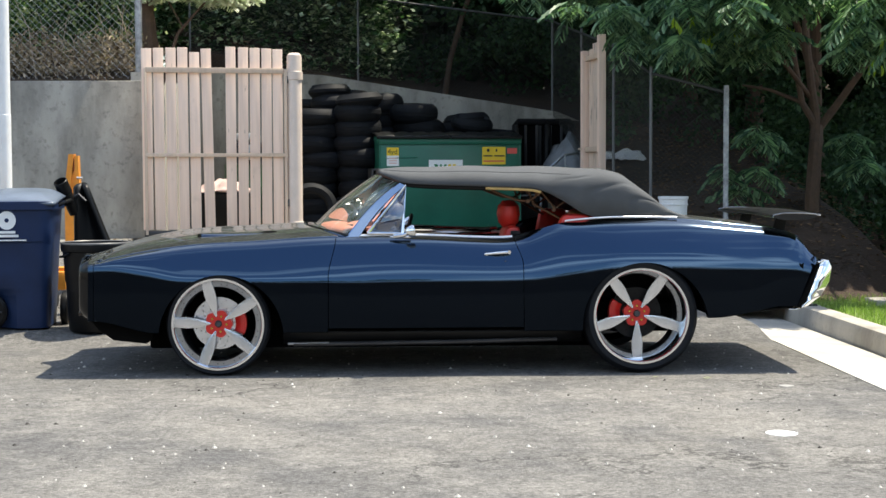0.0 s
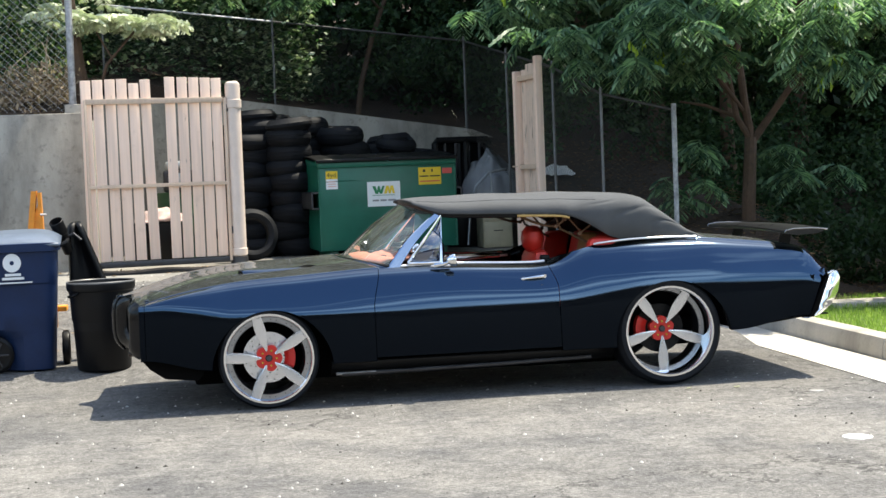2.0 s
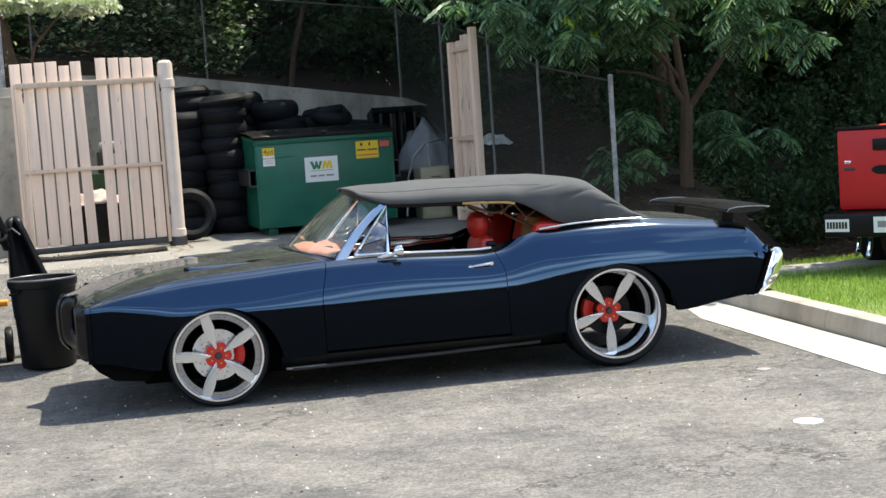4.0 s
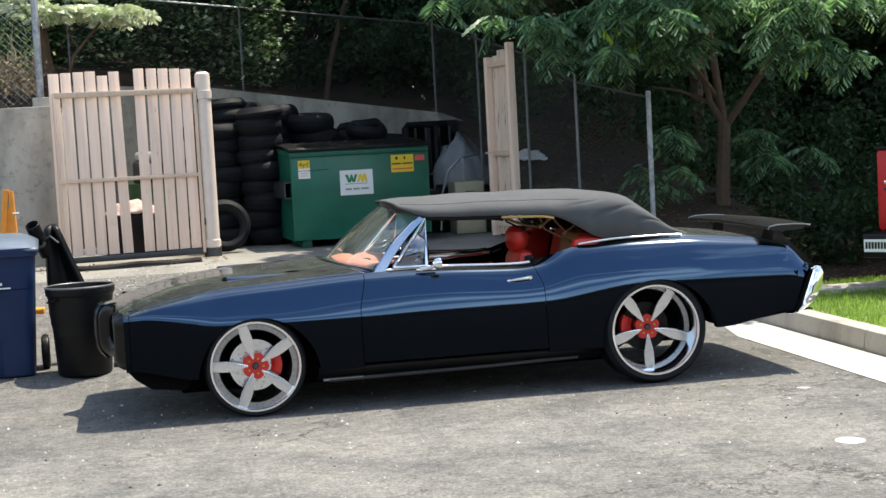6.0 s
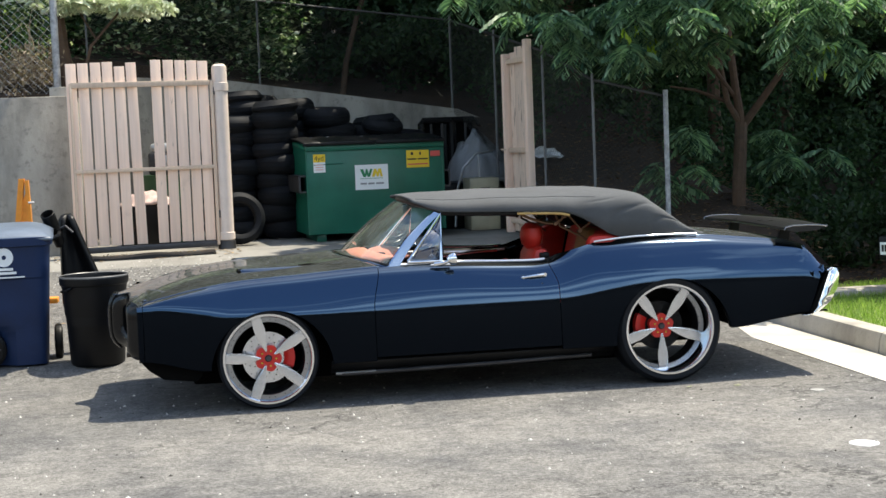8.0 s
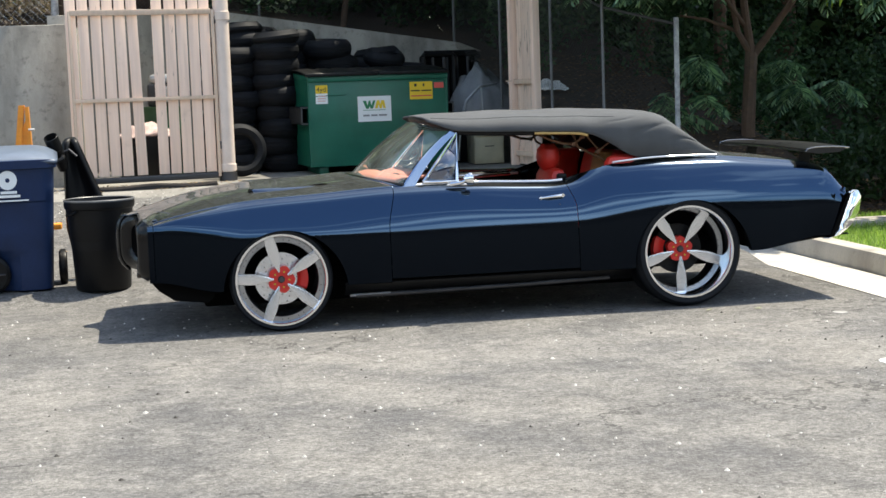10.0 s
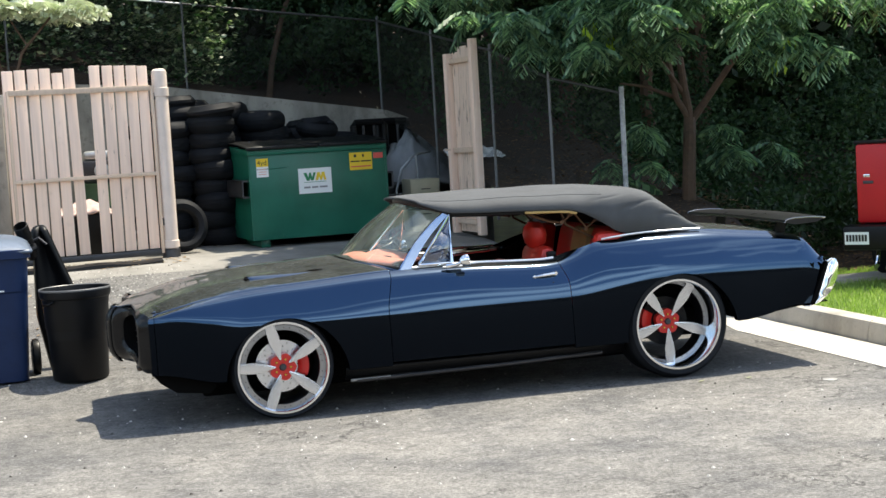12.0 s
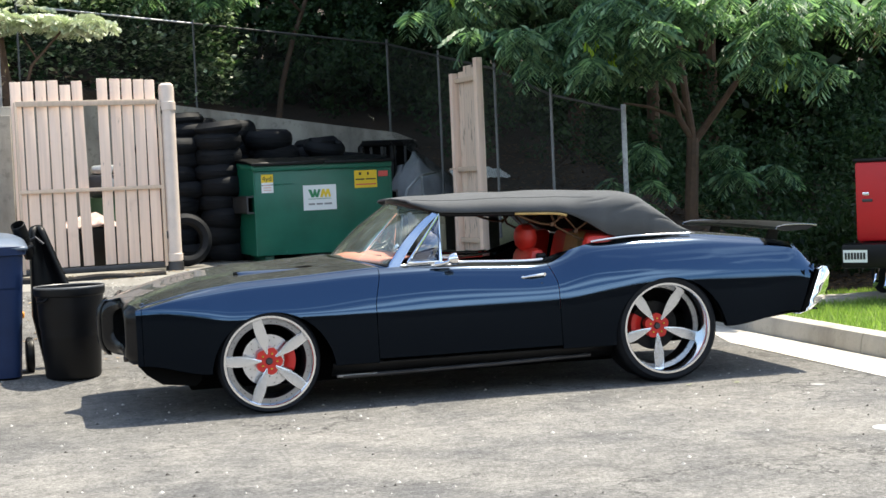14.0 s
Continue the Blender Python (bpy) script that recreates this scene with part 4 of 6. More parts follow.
for s in (1, -1):
    yy = YC - s * 0.38
    seat = part("front_seat", cushion(1.5, 1.98, yy - 0.25, yy + 0.25, 0.50, 0.68, 0.05), RED, car, "red leather bucket seat")
    part("seat_back", cushion(1.9, 2.02, yy - 0.235, yy + 0.235, 0.6, 1.0 if s > 0 else 0.84, 0.055, 0.16), RED, seat)
    if s < 0:
        continue
    hr = Geo().lathe([(0.0, -0.105), (0.05, -0.1), (0.085, -0.06), (0.098, 0.0), (0.088, 0.06), (0.05, 0.098), (0.0, 0.105)], 20, Matrix.Translation((2.005, yy + s * 0.02, 1.075)) @ Matrix.Diagonal((0.85, 1.4, 0.95, 1)))
    part("headrest", hr, RED, seat, "rounded red headrest")
    part("belt_slot", Geo().box(2.0, 2.07, yy - s * 0.235 - 0.03, yy - s * 0.235 + 0.03, 0.915, 0.965, 0.012), BLACK, seat)
bench = part("rear_bench", cushion(2.3, 2.62, YC - 0.55, YC + 0.55, 0.5, 0.68, 0.05), RED, car, "red leather rear bench")
part("bench_back", cushion(2.42, 2.54, YC - 0.6, YC + 0.6, 0.6, 1.09, 0.05, 0.25), RED, bench)
part("bench_bolster", cushion(2.40, 2.52, YC - 0.16, YC + 0.16, 0.7, 1.085, 0.03, 0.25), TAN, bench, "tan centre panel")
for s in (1, -1):
    part("side_bolster", cushion(2.24, 2.46, YC - s * 0.72 - 0.06, YC - s * 0.72 + 0.06, 0.6, 1.085, 0.05, 0.2), RED, bench)
part("cabin_floor", Geo().box(0.75, 2.36, YC - 0.8, YC + 0.8, 0.33, 0.37), VOID, car)
part("firewall", Geo().box(0.72, 0.76, YC - 0.8, YC + 0.8, 0.35, 0.9), VOID, car)
part("parcel_shelf", Geo().box(2.62, 3.1, YC - 0.72, YC + 0.72, 0.96, 1.0), BLACK, car)


# ---- the enclosure: gates, dumpster, tyres ----
def turned(g, at, rz=0.0, rx=0.0, ry=0.0):
    m = Matrix.Translation(at) @ Euler((radians(rx), radians(ry), radians(rz))).to_matrix().to_4x4()
    g.v = [tuple(m @ Vector(p)) for p in g.v]
    return g


def board_piece(x0, x1, z0, z1, y=0.0, tilt=0.0, th=0.02):
    g = Geo().box(-(x1 - x0) / 2, (x1 - x0) / 2, y, y + th, 0, z1 - z0, 0.003)
    return turned(g, ((x0 + x1) / 2, 0, z0), ry=tilt)


gate = thing("wooden_gate", "weathered peach-painted board gate with one board missing", "gate", (0, 8.38, 0))
gate.rotation_euler = (0, 0, radians(10))
tops = (2.855, 2.86, 2.865, 2.87, 2.815, 2.86, None, 2.885, 2.88, 2.875, 2.87, 2.862)
rnd = random.Random(4)
for k, zt in enumerate(tops):
    if zt is None:
        continue
    x0 = -1.82 + 0.1425 * k
    tilt = (-1.0 if k == 5 else 0.25 * rnd.uniform(-1, 1))
    dx = 0.025 if k == 5 else 0.0
    part("board", board_piece(x0 + 0.006 + dx, x0 + 0.128 + dx, 0.68, zt, 0.012, tilt), BOARD, gate)
for z0, z1, x0, x1 in ((2.565, 2.63, -1.77, -0.12), (1.555, 1.60, -1.77, -0.10)):
    part("rail", Geo().box(x0, x1, -0.032, 0.010, z0, z1, 0.004), RAIL, gate, "tan-painted steel rail")
part("bottom_rail", Geo().box(-1.80, -0.10, -0.02, 0.03, 0.60, 0.67, 0.006), DARKSTEEL, gate, "grimy dark bottom rail")
for x0 in (-1.79, -0.115):
    part("stile", Geo().box(x0, x0 + 0.035, -0.028, 0.010, 0.62, 2.62, 0.004), RAIL, gate)
for z in (0.95, 2.45):
    part("hinge", Geo().box(-0.10, -0.06, -0.02, 0.02, z, z + 0.09, 0.004), DARKSTEEL, gate)
BOARDPOST = worn("peach_post_paint", (0.74, 0.62, 0.54), 0.6, 0.0, 0.12, 5, 0.1).m
post = thing("gate_post", "round peach-painted gate post with a collar near its top", "post", (0.01, 8.42, 0.56))
part("shaft", Geo().lathe([(0.092, 0.1), (0.092, 2.2), (0.086, 2.235), (0.06, 2.26), (0.0, 2.265)], 28), BOARDPOST, post)
part("collar", Geo().lathe([(0.092, 1.93), (0.104, 1.935), (0.104, 2.03), (0.092, 2.035)], 28), BOARDPOST, post)
part("foot_sleeve", Geo().lathe([(0.092, 0.12), (0.104, 0.12), (0.104, 0.2), (0.092, 0.205)], 28), BOARDPOST, post)
part("footing", Geo().lathe([(0.11, 0.0), (0.105, 0.1), (0.07, 0.125), (0.0, 0.125)], 16), DARKSTEEL, post, "rusty footing")

leaf = thing("wooden_gate", "open peach-painted gate leaf seen nearly edge-on", "gate", (3.56, 8.3, 0))
leaf.rotation_euler = (0, 0, math.atan2(-0.9, 0.09))
for x0, x1, zt in ((0.09, 0.26, 2.84), (0.272, 0.54, 2.9), (0.552, 0.80, 2.87)):
    part("board", board_piece(x0, x1, 0.62, zt, 0.03, 0.3 * (-1) ** int(x0 * 10)), WEATHERED, leaf, "weathered board with dark grain")
for z0 in (0.72, 1.6, 2.7):
    part("rail", Geo().box(0.085, 0.80, -0.02, 0.026, z0, z0 + 0.06, 0.005), RAIL, leaf)
part("stile", Geo().box(-0.02, 0.08, -0.05, 0.04, 0.6, 2.83, 0.006), BOARD, leaf)
part("stile", Geo().box(0.81, 0.915, -0.045, 0.04, 0.6, 2.96, 0.006), BOARD, leaf)
part("bracket", Geo().box(-0.1, 0.09, -0.062, -0.052, 1.63, 1.65, 0.003), RAIL, leaf)

# dumpster
dump = thing("dumpster", "green steel dumpster with its black plastic lids shut", "dumpster", (1.06, 8.66, 0.56))
dump.rotation_euler = (0, 0, radians(3.5))


W = 1.74
part("front_panel", Geo().box(0, W, 0.0, 0.02, 0.1, 1.2, 0.004), GREEN, dump)
part("back_panel", Geo().box(0, W, 1.33, 1.35, 0.1, 1.27, 0.004), GREEN, dump)
part("floor_panel", Geo().box(0.022, W - 0.022, 0.022, 1.328, 0.1, 0.12), GREEN, dump)
for x in (-0.021, W + 0.001):
    part("end_panel", Geo().prism([(0, 0.1), (0, 1.2), (1.35, 1.27), (1.35, 0.1)], "x", x, x + 0.02), GREEN, dump)
part("rim", Geo().box(-0.02, W + 0.02, -0.035, 0.035, 1.15, 1.22, 0.012), GREEN, dump)
for x in (-0.03, W - 0.02):
    part("side_rim", turned(Geo().box(0, 0.05, 0, 1.36, -0.035, 0.035, 0.01), (x, 0, 1.19), rx=2.9), GREEN, dump)
for x in (-0.11, W - 0.02):
    pk = Geo()
    pk.box(x, x + 0.13, 0.05, 1.2, 0.83, 0.85).box(x, x + 0.13, 0.05, 1.2, 0.63, 0.65)
    pk.box(x if x < 0 else x + 0.11, x + 0.02 if x < 0 else x + 0.13, 0.05, 1.2, 0.63, 0.85).box(x, x + 0.13, 1.1, 1.12, 0.63, 0.85)
    part("fork_pocket", pk, DARKSTEEL, dump, "scraped dark fork pocket")
for x in (0.1, W - 0.22):
    part("foot", Geo().box(x, x + 0.12, 0.1, 1.25, 0.0, 0.1, 0.01), GREEN, dump)
for x in (0.36, 1.35):
    part("stiffener", Geo().box(x, x + 0.004, -0.008, 0.0, 0.12, 0.16), GREEN, dump)
part("weld_bead", Geo().tube([(0.06, -0.004, 0.975), (0.46, -0.004, 0.985)], 0.006, 6), GREEN, dump)
for x0, x1 in ((-0.05, W / 2 - 0.006), (W / 2 + 0.006, W + 0.03)):
    lid = Geo().grid(lambda x, t: (x, -0.05 + 1.42 * t, 1.243 + 0.075 * t + 0.02 * math.sin(math.pi * t) + (0.012 if int((x - x0) * 9) % 2 else 0.0) * (0.06 < t < 0.94)), lin(x0, x1, 40), lin(0, 1, 16))
    lid_ob = part("lid", lid, BLACK, dump, "black ribbed plastic lid", solid=0.014)
    part("lid_lip", Geo().box(x0, x1, -0.075, -0.048, 1.215, 1.252, 0.005), BLACK, lid_ob)
part("hinge_rod", Geo().tube([(-0.04, 1.37, 1.315), (W + 0.04, 1.37, 1.315)], 0.014, 8), GALV, dump)


def plate(name, x0, x1, z0, z1, mat, parent, y=-0.004, th=0.003, label=""):
    return part(name, Geo().box(x0, x1, y - th, y, z0, z1), mat, parent, label, smooth=0)


def words(name, text, size, mat, parent, at, rx=90):
    """Letters as a thin mesh, standing on the wall that faces the lot."""
    cu = bpy.data.curves.new(name, "FONT")
    cu.body, cu.size, cu.extrude = text, size, 0.0008
    tmp = bpy.data.objects.new(name, cu)
    me = bpy.data.meshes.new_from_object(tmp)
    bpy.data.objects.remove(tmp)
    me.materials.clear()
    me.materials.append(mat)
    ob = new(name, me)
    ob.parent = parent
    ob.matrix_basis = Matrix.Translation(at) @ Matrix.Rotation(radians(rx), 4, "X")
    return ob


tag = plate("size_label", 0.075, 0.225, 0.88, 1.11, SIGNWHITE, dump, label="small yellow and white size label")
plate("label_band", 0.075, 0.225, 1.01, 1.11, YELLOW, tag, -0.0075)
words("label_text", "4yd", 0.085, INKBLACK, tag, (0.085, -0.0112, 1.03))
for k in range(3):
    plate("label_bar", 0.1, 0.2, 0.91 + 0.03 * k, 0.92 + 0.03 * k, plain("pale_pink_ink", (0.7, 0.4, 0.35), 0.6), tag, -0.0075)
sign = plate("company_sign", 0.60, 1.025, 0.64, 0.955, SIGNWHITE, dump, label="white company sign with a green and yellow emblem")
zig = lambda x0, mat, nm: part(nm, Geo().prism([(x0, 0.90), (x0 + 0.04, 0.90), (x0 + 0.06, 0.84), (x0 + 0.075, 0.90), (x0 + 0.095, 0.90), (x0 + 0.11, 0.84), (x0 + 0.13, 0.90), (x0 + 0.16, 0.90), (x0 + 0.125, 0.80), (x0 + 0.095, 0.80), (x0 + 0.085, 0.83), (x0 + 0.073, 0.80), (x0 + 0.04, 0.80)], "y", -0.0075, -0.0105), mat, sign, smooth=0)
zig(0.665, INKGREEN, "emblem")
part("emblem", Geo().prism([(0.815, 0.80), (0.845, 0.90), (0.875, 0.90), (0.888, 0.85), (0.90, 0.90), (0.935, 0.90), (0.955, 0.80), (0.925, 0.80), (0.915, 0.85), (0.9, 0.80), (0.878, 0.80), (0.865, 0.85), (0.85, 0.80)], "y", -0.0075, -0.0105), YELLOW, sign, smooth=0)
plate("sign_bar", 0.665, 0.955, 0.778, 0.784, INKGREEN, sign, -0.0075)
for x0, x1 in ((0.665, 0.745), (0.765, 0.845), (0.865, 0.965)):
    plate("sign_bar", x0, x1, 0.705, 0.727, INKGREY, sign, -0.0075)
warn = plate("warning_label", 1.27, 1.565, 0.895, 1.115, YELLOW, dump, label="yellow warning label")
for z, x0, x1 in ((1.055, 1.33, 1.36), (1.055, 1.44, 1.46), (0.995, 1.285, 1.40), (0.995, 1.42, 1.55), (0.93, 1.285, 1.55)):
    plate("label_bar", x0, x1, z, z + (0.035 if z > 1.04 else 0.016), INKBLACK if z > 0.95 else PINK, warn, -0.0075)
plate("red_label", 1.585, 1.71, 1.03, 1.10, PINK, dump)


# tyres
def tyre_mesh(R, rim, w):
    prof = [(rim, 0.02), (rim + 0.02, 0.004), ((R + rim) / 2, -0.008), (R - 0.05, 0.006), (R - 0.024, 0.026), (R - 0.008, 0.055), (R, w * 0.37), (R - 0.004, w * 0.38), (R - 0.004, w * 0.41), (R + 0.002, w * 0.42), (R + 0.002, w * 0.58), (R - 0.004, w * 0.59), (R - 0.004, w * 0.62), (R, w * 0.63), (R - 0.008, w - 0.055), (R - 0.024, w - 0.026), (R - 0.05, w - 0.006), ((R + rim) / 2, w + 0.008), (rim + 0.02, w - 0.004), (rim, w - 0.02), (rim + 0.015, w / 2)]
    return Geo().lathe(prof, 40, None, True)


def tyre_thing(at, R, w, rx=0.0, ry=0.0, rz=0.0):
    ob = part("tyre", tyre_mesh(R, R * 0.62, w), RUBBER)
    ob.matrix_basis = pose(*at, rx, ry, rz)
    return tagged(ob, "worn black car tyre lying in a stack", "tyre", "stacked tyres")


models = {}
rnd = random.Random(8)
for cx, cy, R, top in ((0.55, 11.3, 0.32, 2.55), (1.3, 9.98, 0.31, 1.75), (0.22, 10.0, 0.3, 2.2), (0.78, 9.95, 0.315, 2.38), (0.34, 10.55, 0.31, 2.5), (1.55, 10.55, 0.33, 2.3), (1.0, 10.75, 0.32, 2.42), (2.2, 11.0, 0.3, 2.12), (2.72, 11.2, 0.29, 1.9), (0.1, 11.2, 0.31, 2.3), (1.75, 11.45, 0.32, 2.1)):
    z = 0.58
    while z < top - 0.1:
        w = rnd.choice((0.2, 0.215, 0.235, 0.25))
        w = min(w, max(0.16, top - z))
        r = round(R + rnd.choice((-0.02, 0.0, 0.025)), 3)
        at = (cx + rnd.uniform(-0.06, 0.06), cy + rnd.uniform(-0.05, 0.05), z)
        key = (r, round(w, 2))
        lean = (rnd.uniform(-5, 5), rnd.uniform(-5, 5), rnd.uniform(0, 360))
        if key not in models:
            models[key] = tyre_thing(at, r, w, *lean)
        else:
            copy_thing(models[key], pose(*at, *lean))
        z += w * 0.9
lean_tyre = tyre_thing((0.17, 8.95, 0.89), 0.33, 0.2, 82, 0, 8)
tagged(lean_tyre, "black tyre standing upright behind the gate post", "tyre", "stacked tyres")
top_tyre = tyre_thing((2.3, 10.75, 1.93), 0.29, 0.19, 12, 6, 0)
tagged(top_tyre, "black tyre resting on the heap behind the dumpster", "tyre", "stacked tyres")

# clutter behind the gate and right of the dumpster
crate = thing("crate", "dark plastic crate holding a bundle of pale rags", "crate", (-0.95, 9.3, 0.56))
part("box", Geo().box(-0.35, 0.35, -0.25, 0.25, 0, 0.55, 0.03), BLACK, crate)
ragm = worn("pale_rag", (0.6, 0.45, 0.42), 0.9, 0, 0.3, 12).m
rag = Geo().grid(lambda a, b: (0.33 * a, 0.24 * b, 0.56 + 0.15 * (1 - a * a) * (1 - b * b) + 0.07 * noise.noise((a * 3, b * 3, 5))), lin(-1, 1, 24), lin(-1, 1, 24))
part("rag", rag, ragm, crate, "crumpled pink and white rags", solid=0.01)
drum = thing("barrel", "dull green drum seen through the gate", "barrel", (-0.75, 10.1, 0.57))
part("wall", Geo().lathe([(0.28, 0.0), (0.29, 0.02), (0.285, 0.3), (0.295, 0.31), (0.285, 0.33), (0.285, 0.6), (0.295, 0.61), (0.285, 0.63), (0.285, 0.88), (0.29, 0.9), (0.27, 0.9), (0.26, 0.87), (0.0, 0.87)], 28), worn("drum_green", (0.03, 0.09, 0.04), 0.5).m, drum)
eng = thing("engine_block", "greasy grey metal engine part on a drum", "engine", (-0.72, 10.1, 1.47))
part("block", Geo().box(-0.2, 0.2, -0.16, 0.16, 0, 0.3, 0.04), DARKSTEEL, eng)
part("cover", Geo().box(-0.17, 0.17, -0.13, 0.13, 0.3, 0.42, 0.05), GALV, eng)
part("pulley", Geo().lathe([(0.0, 0.0), (0.1, 0.0), (0.1, 0.04), (0.06, 0.05), (0.0, 0.05)], 20, Matrix.Translation((0.05, -0.16, 0.16)) @ Matrix.Rotation(math.pi / 2, 4, "X")), GALV, eng)

cab = thing("filing_cabinet", "beige two-drawer steel cabinet with a notice", "cabinet", (3.28, 9.45, 0.57))
part("body", Geo().box(0, 0.4, 0, 0.5, 0, 0.69, 0.008), BEIGE, cab)
for z in (0.03, 0.36):
    dr = part("drawer", Geo().box(0.015, 0.385, -0.018, 0.0, z, z + 0.31, 0.006), BEIGE, cab)
    part("handle", Geo().tube([(0.14, -0.02, z + 0.2), (0.16, -0.035, z + 0.2), (0.24, -0.035, z + 0.2), (0.26, -0.02, z + 0.2)], 0.006, 6), DARKSTEEL, dr)
for k in range(2):
    ch = thing("seat_frame", "black upholstered vehicle seat dumped by the wall", "seat", (3.2 + 0.36 * k, 11.35 + 0.05 * k, 0.57))
    part("base", Geo().box(-0.26, 0.26, -0.5, 0.0, 0.2, 0.62, 0.05), BLACK, ch)
    fr = Geo()
    fr.tube([(-0.2, 0.05, 0.55), (-0.22, 0.08, 1.1), (-0.23, 0.1, 1.45), (-0.2, 0.1, 1.5), (0.2, 0.1, 1.5), (0.23, 0.1, 1.45), (0.22, 0.08, 1.1), (0.2, 0.05, 0.55)], 0.05, 8)
    part("back_frame", fr, BLACK, ch)
    part("back_panel", Geo().box(-0.2, 0.2, 0.12, 0.15, 0.6, 1.48, 0.01), VOID, ch)
    for x in (-0.08, 0.08):
        part("back_bar", Geo().tube([(x, 0.07, 0.6), (x, 0.1, 1.5)], 0.022, 6), DARKSTEEL, ch)
    for x in (-0.2, 0.2):
        part("leg", Geo().box(x - 0.03, x + 0.03, -0.45, -0.05, 0, 0.2), DARKSTEEL, ch)
junk = thing("black_trunk", "low black trunk beside the dumpster", "trunk", (3.0, 10.35, 0.57))
part("box", Geo().box(-0.1, 0.55, -0.25, 0.3, 0, 0.62, 0.02), BLACK, junk)
part("edge", Geo().tube([(-0.08, -0.255, 0.47), (0.5, -0.255, 0.5)], 0.01, 6), GALV, junk)


def heap(u, v):
    x, y = 4.05 + 0.75 * u, 11.4 + 0.5 * v
    d = max(0.0, 1 - (u * u * 0.9 + v * v * 0.9))
    crease = 0.22 * abs(noise.noise((u * 2.6 + 2, v * 2.6, 1.5))) + 0.1 * abs(noise.noise((u * 6 + 1, v * 6, 4.5))) + 0.03 * noise.noise((u * 14, v * 14, 2))
    return (x, y, 0.95 + 0.72 * d ** 0.6 * (1 - 0.45 * u) + crease * (0.35 + d))


tarp = part("tarpaulin", Geo().grid(heap, lin(-1, 1, 50), lin(-1, 1, 40)), TARP, solid=0.008, smooth=50)
tagged(tarp, "crumpled grey plastic sheet over a heap", "tarp")
hoop = part("bent_pipe", Geo().tube([(3.15, 9.9, 0.6), (3.2, 9.95, 1.1), (3.3, 10, 1.4), (3.5, 10.05, 1.58), (3.75, 10.1, 1.62)], 0.018, 8).tube([(3.52, 9.9, 0.56), (3.52, 10.04, 1.58)], 0.014, 6), GALV)
tagged(hoop, "thin bent grey pipe leaning by the cabinet", "pipe")
sheet = Geo().grid(lambda u, v: (4.05 + 0.35 * u, 9.0 + 0.25 * v, hill_z(4.05 + 0.35 * u, 9.0 + 0.25 * v) + 0.08 + 0.08 * noise.noise((u * 3, v * 3, 7))), lin(-1, 1, 14), lin(-1, 1, 12))
tagged(part("plastic_scrap", sheet, WHITE, solid=0.006), "scrap of white plastic lying on the bank", "litter")
bucket = thing("bucket", "white plastic bucket standing on the bank", "bucket", (4.07, 5.2, 0.74))
part("wall", Geo().lathe([(0.0, 0.0), (0.125, 0.0), (0.147, 0.34), (0.155, 0.345), (0.155, 0.37), (0.145, 0.37), (0.14, 0.1), (0.0, 0.02)], 28), WHITE, bucket)
part("band", Geo().lathe([(0.144, 0.28), (0.152, 0.282), (0.153, 0.296), (0.146, 0.298)], 28), WHITE, bucket)

# ---- bins and parts by the wall ----
bin_ = thing("wheelie_bin", "navy blue wheeled waste bin with a white emblem", "bin", (-1.946, 2.65, 0.07))
bin_.scale = (0.97, 0.97, 1.02)
bin_.rotation_euler = (0, 0, radians(4))


def bin_ring(z):
    w = 0.255 + 0.06 * (z / 1.0)
    return w, 0.30 + 0.06 * z


def bin_wall(a, z):
    w, d = bin_ring(z)
    c, s = math.cos(a), math.sin(a)
    x, y = w * math.copysign(abs(c) ** 0.3, c), d * math.copysign(abs(s) ** 0.3, s)
    if z < 0.36 and x < -0.05 and y < 0:
        y += 0.10 * smoothstep(0.36, 0.28, z) * smoothstep(-0.05, -0.11, x)
    if z > 0.72:
        y -= 0.012 * (1 if y < 0 else -1)
    return (x, y, z)


bin_body = Geo().grid(bin_wall, lin(0, 2 * math.pi, 65)[:-1], [0.02, 0.1, 0.2, 0.28, 0.32, 0.36, 0.5, 0.62, 0.70, 0.715, 0.73, 0.85, 1.0], closed_u=True)
bin_body.add([bin_wall(a, 0.02) for a in lin(0, 2 * math.pi, 65)[:-1]], [tuple(range(64))])
part("body", bin_body, BLUE, bin_)
part("rim", Geo().grid(lambda a, k: (bin_wall(a, 1.0)[0] * (1.0, 1.07, 1.07, 0.98)[k], bin_wall(a, 1.0)[1] * (1.0, 1.07, 1.07, 0.98)[k], (0.98, 0.985, 1.05, 1.055)[k]), lin(0, 2 * math.pi, 65)[:-1], range(4), closed_u=True), BLUE, bin_)
LIDBLUE = worn("faded_blue_lid", (0.12, 0.15, 0.2), 0.35, 0.0, 0.2, 6, 0.1).m
part("lid", Geo().grid(lambda u, v: (0.345 * u, 0.39 * v, 1.06 + 0.075 * (1 - u ** 4) * (1 - v ** 4) + 0.03 * v), lin(-1, 1, 21), lin(-1, 1, 21)), LIDBLUE, bin_, "weathered blue-grey lid", solid=0.02)
part("handle", Geo().tube([(0.3, 0.30, 1.0), (0.39, 0.34, 1.04), (0.40, 0.15, 1.05), (0.39, -0.1, 1.04), (0.3, -0.12, 1.0)], 0.017, 8), BLACK, bin_)
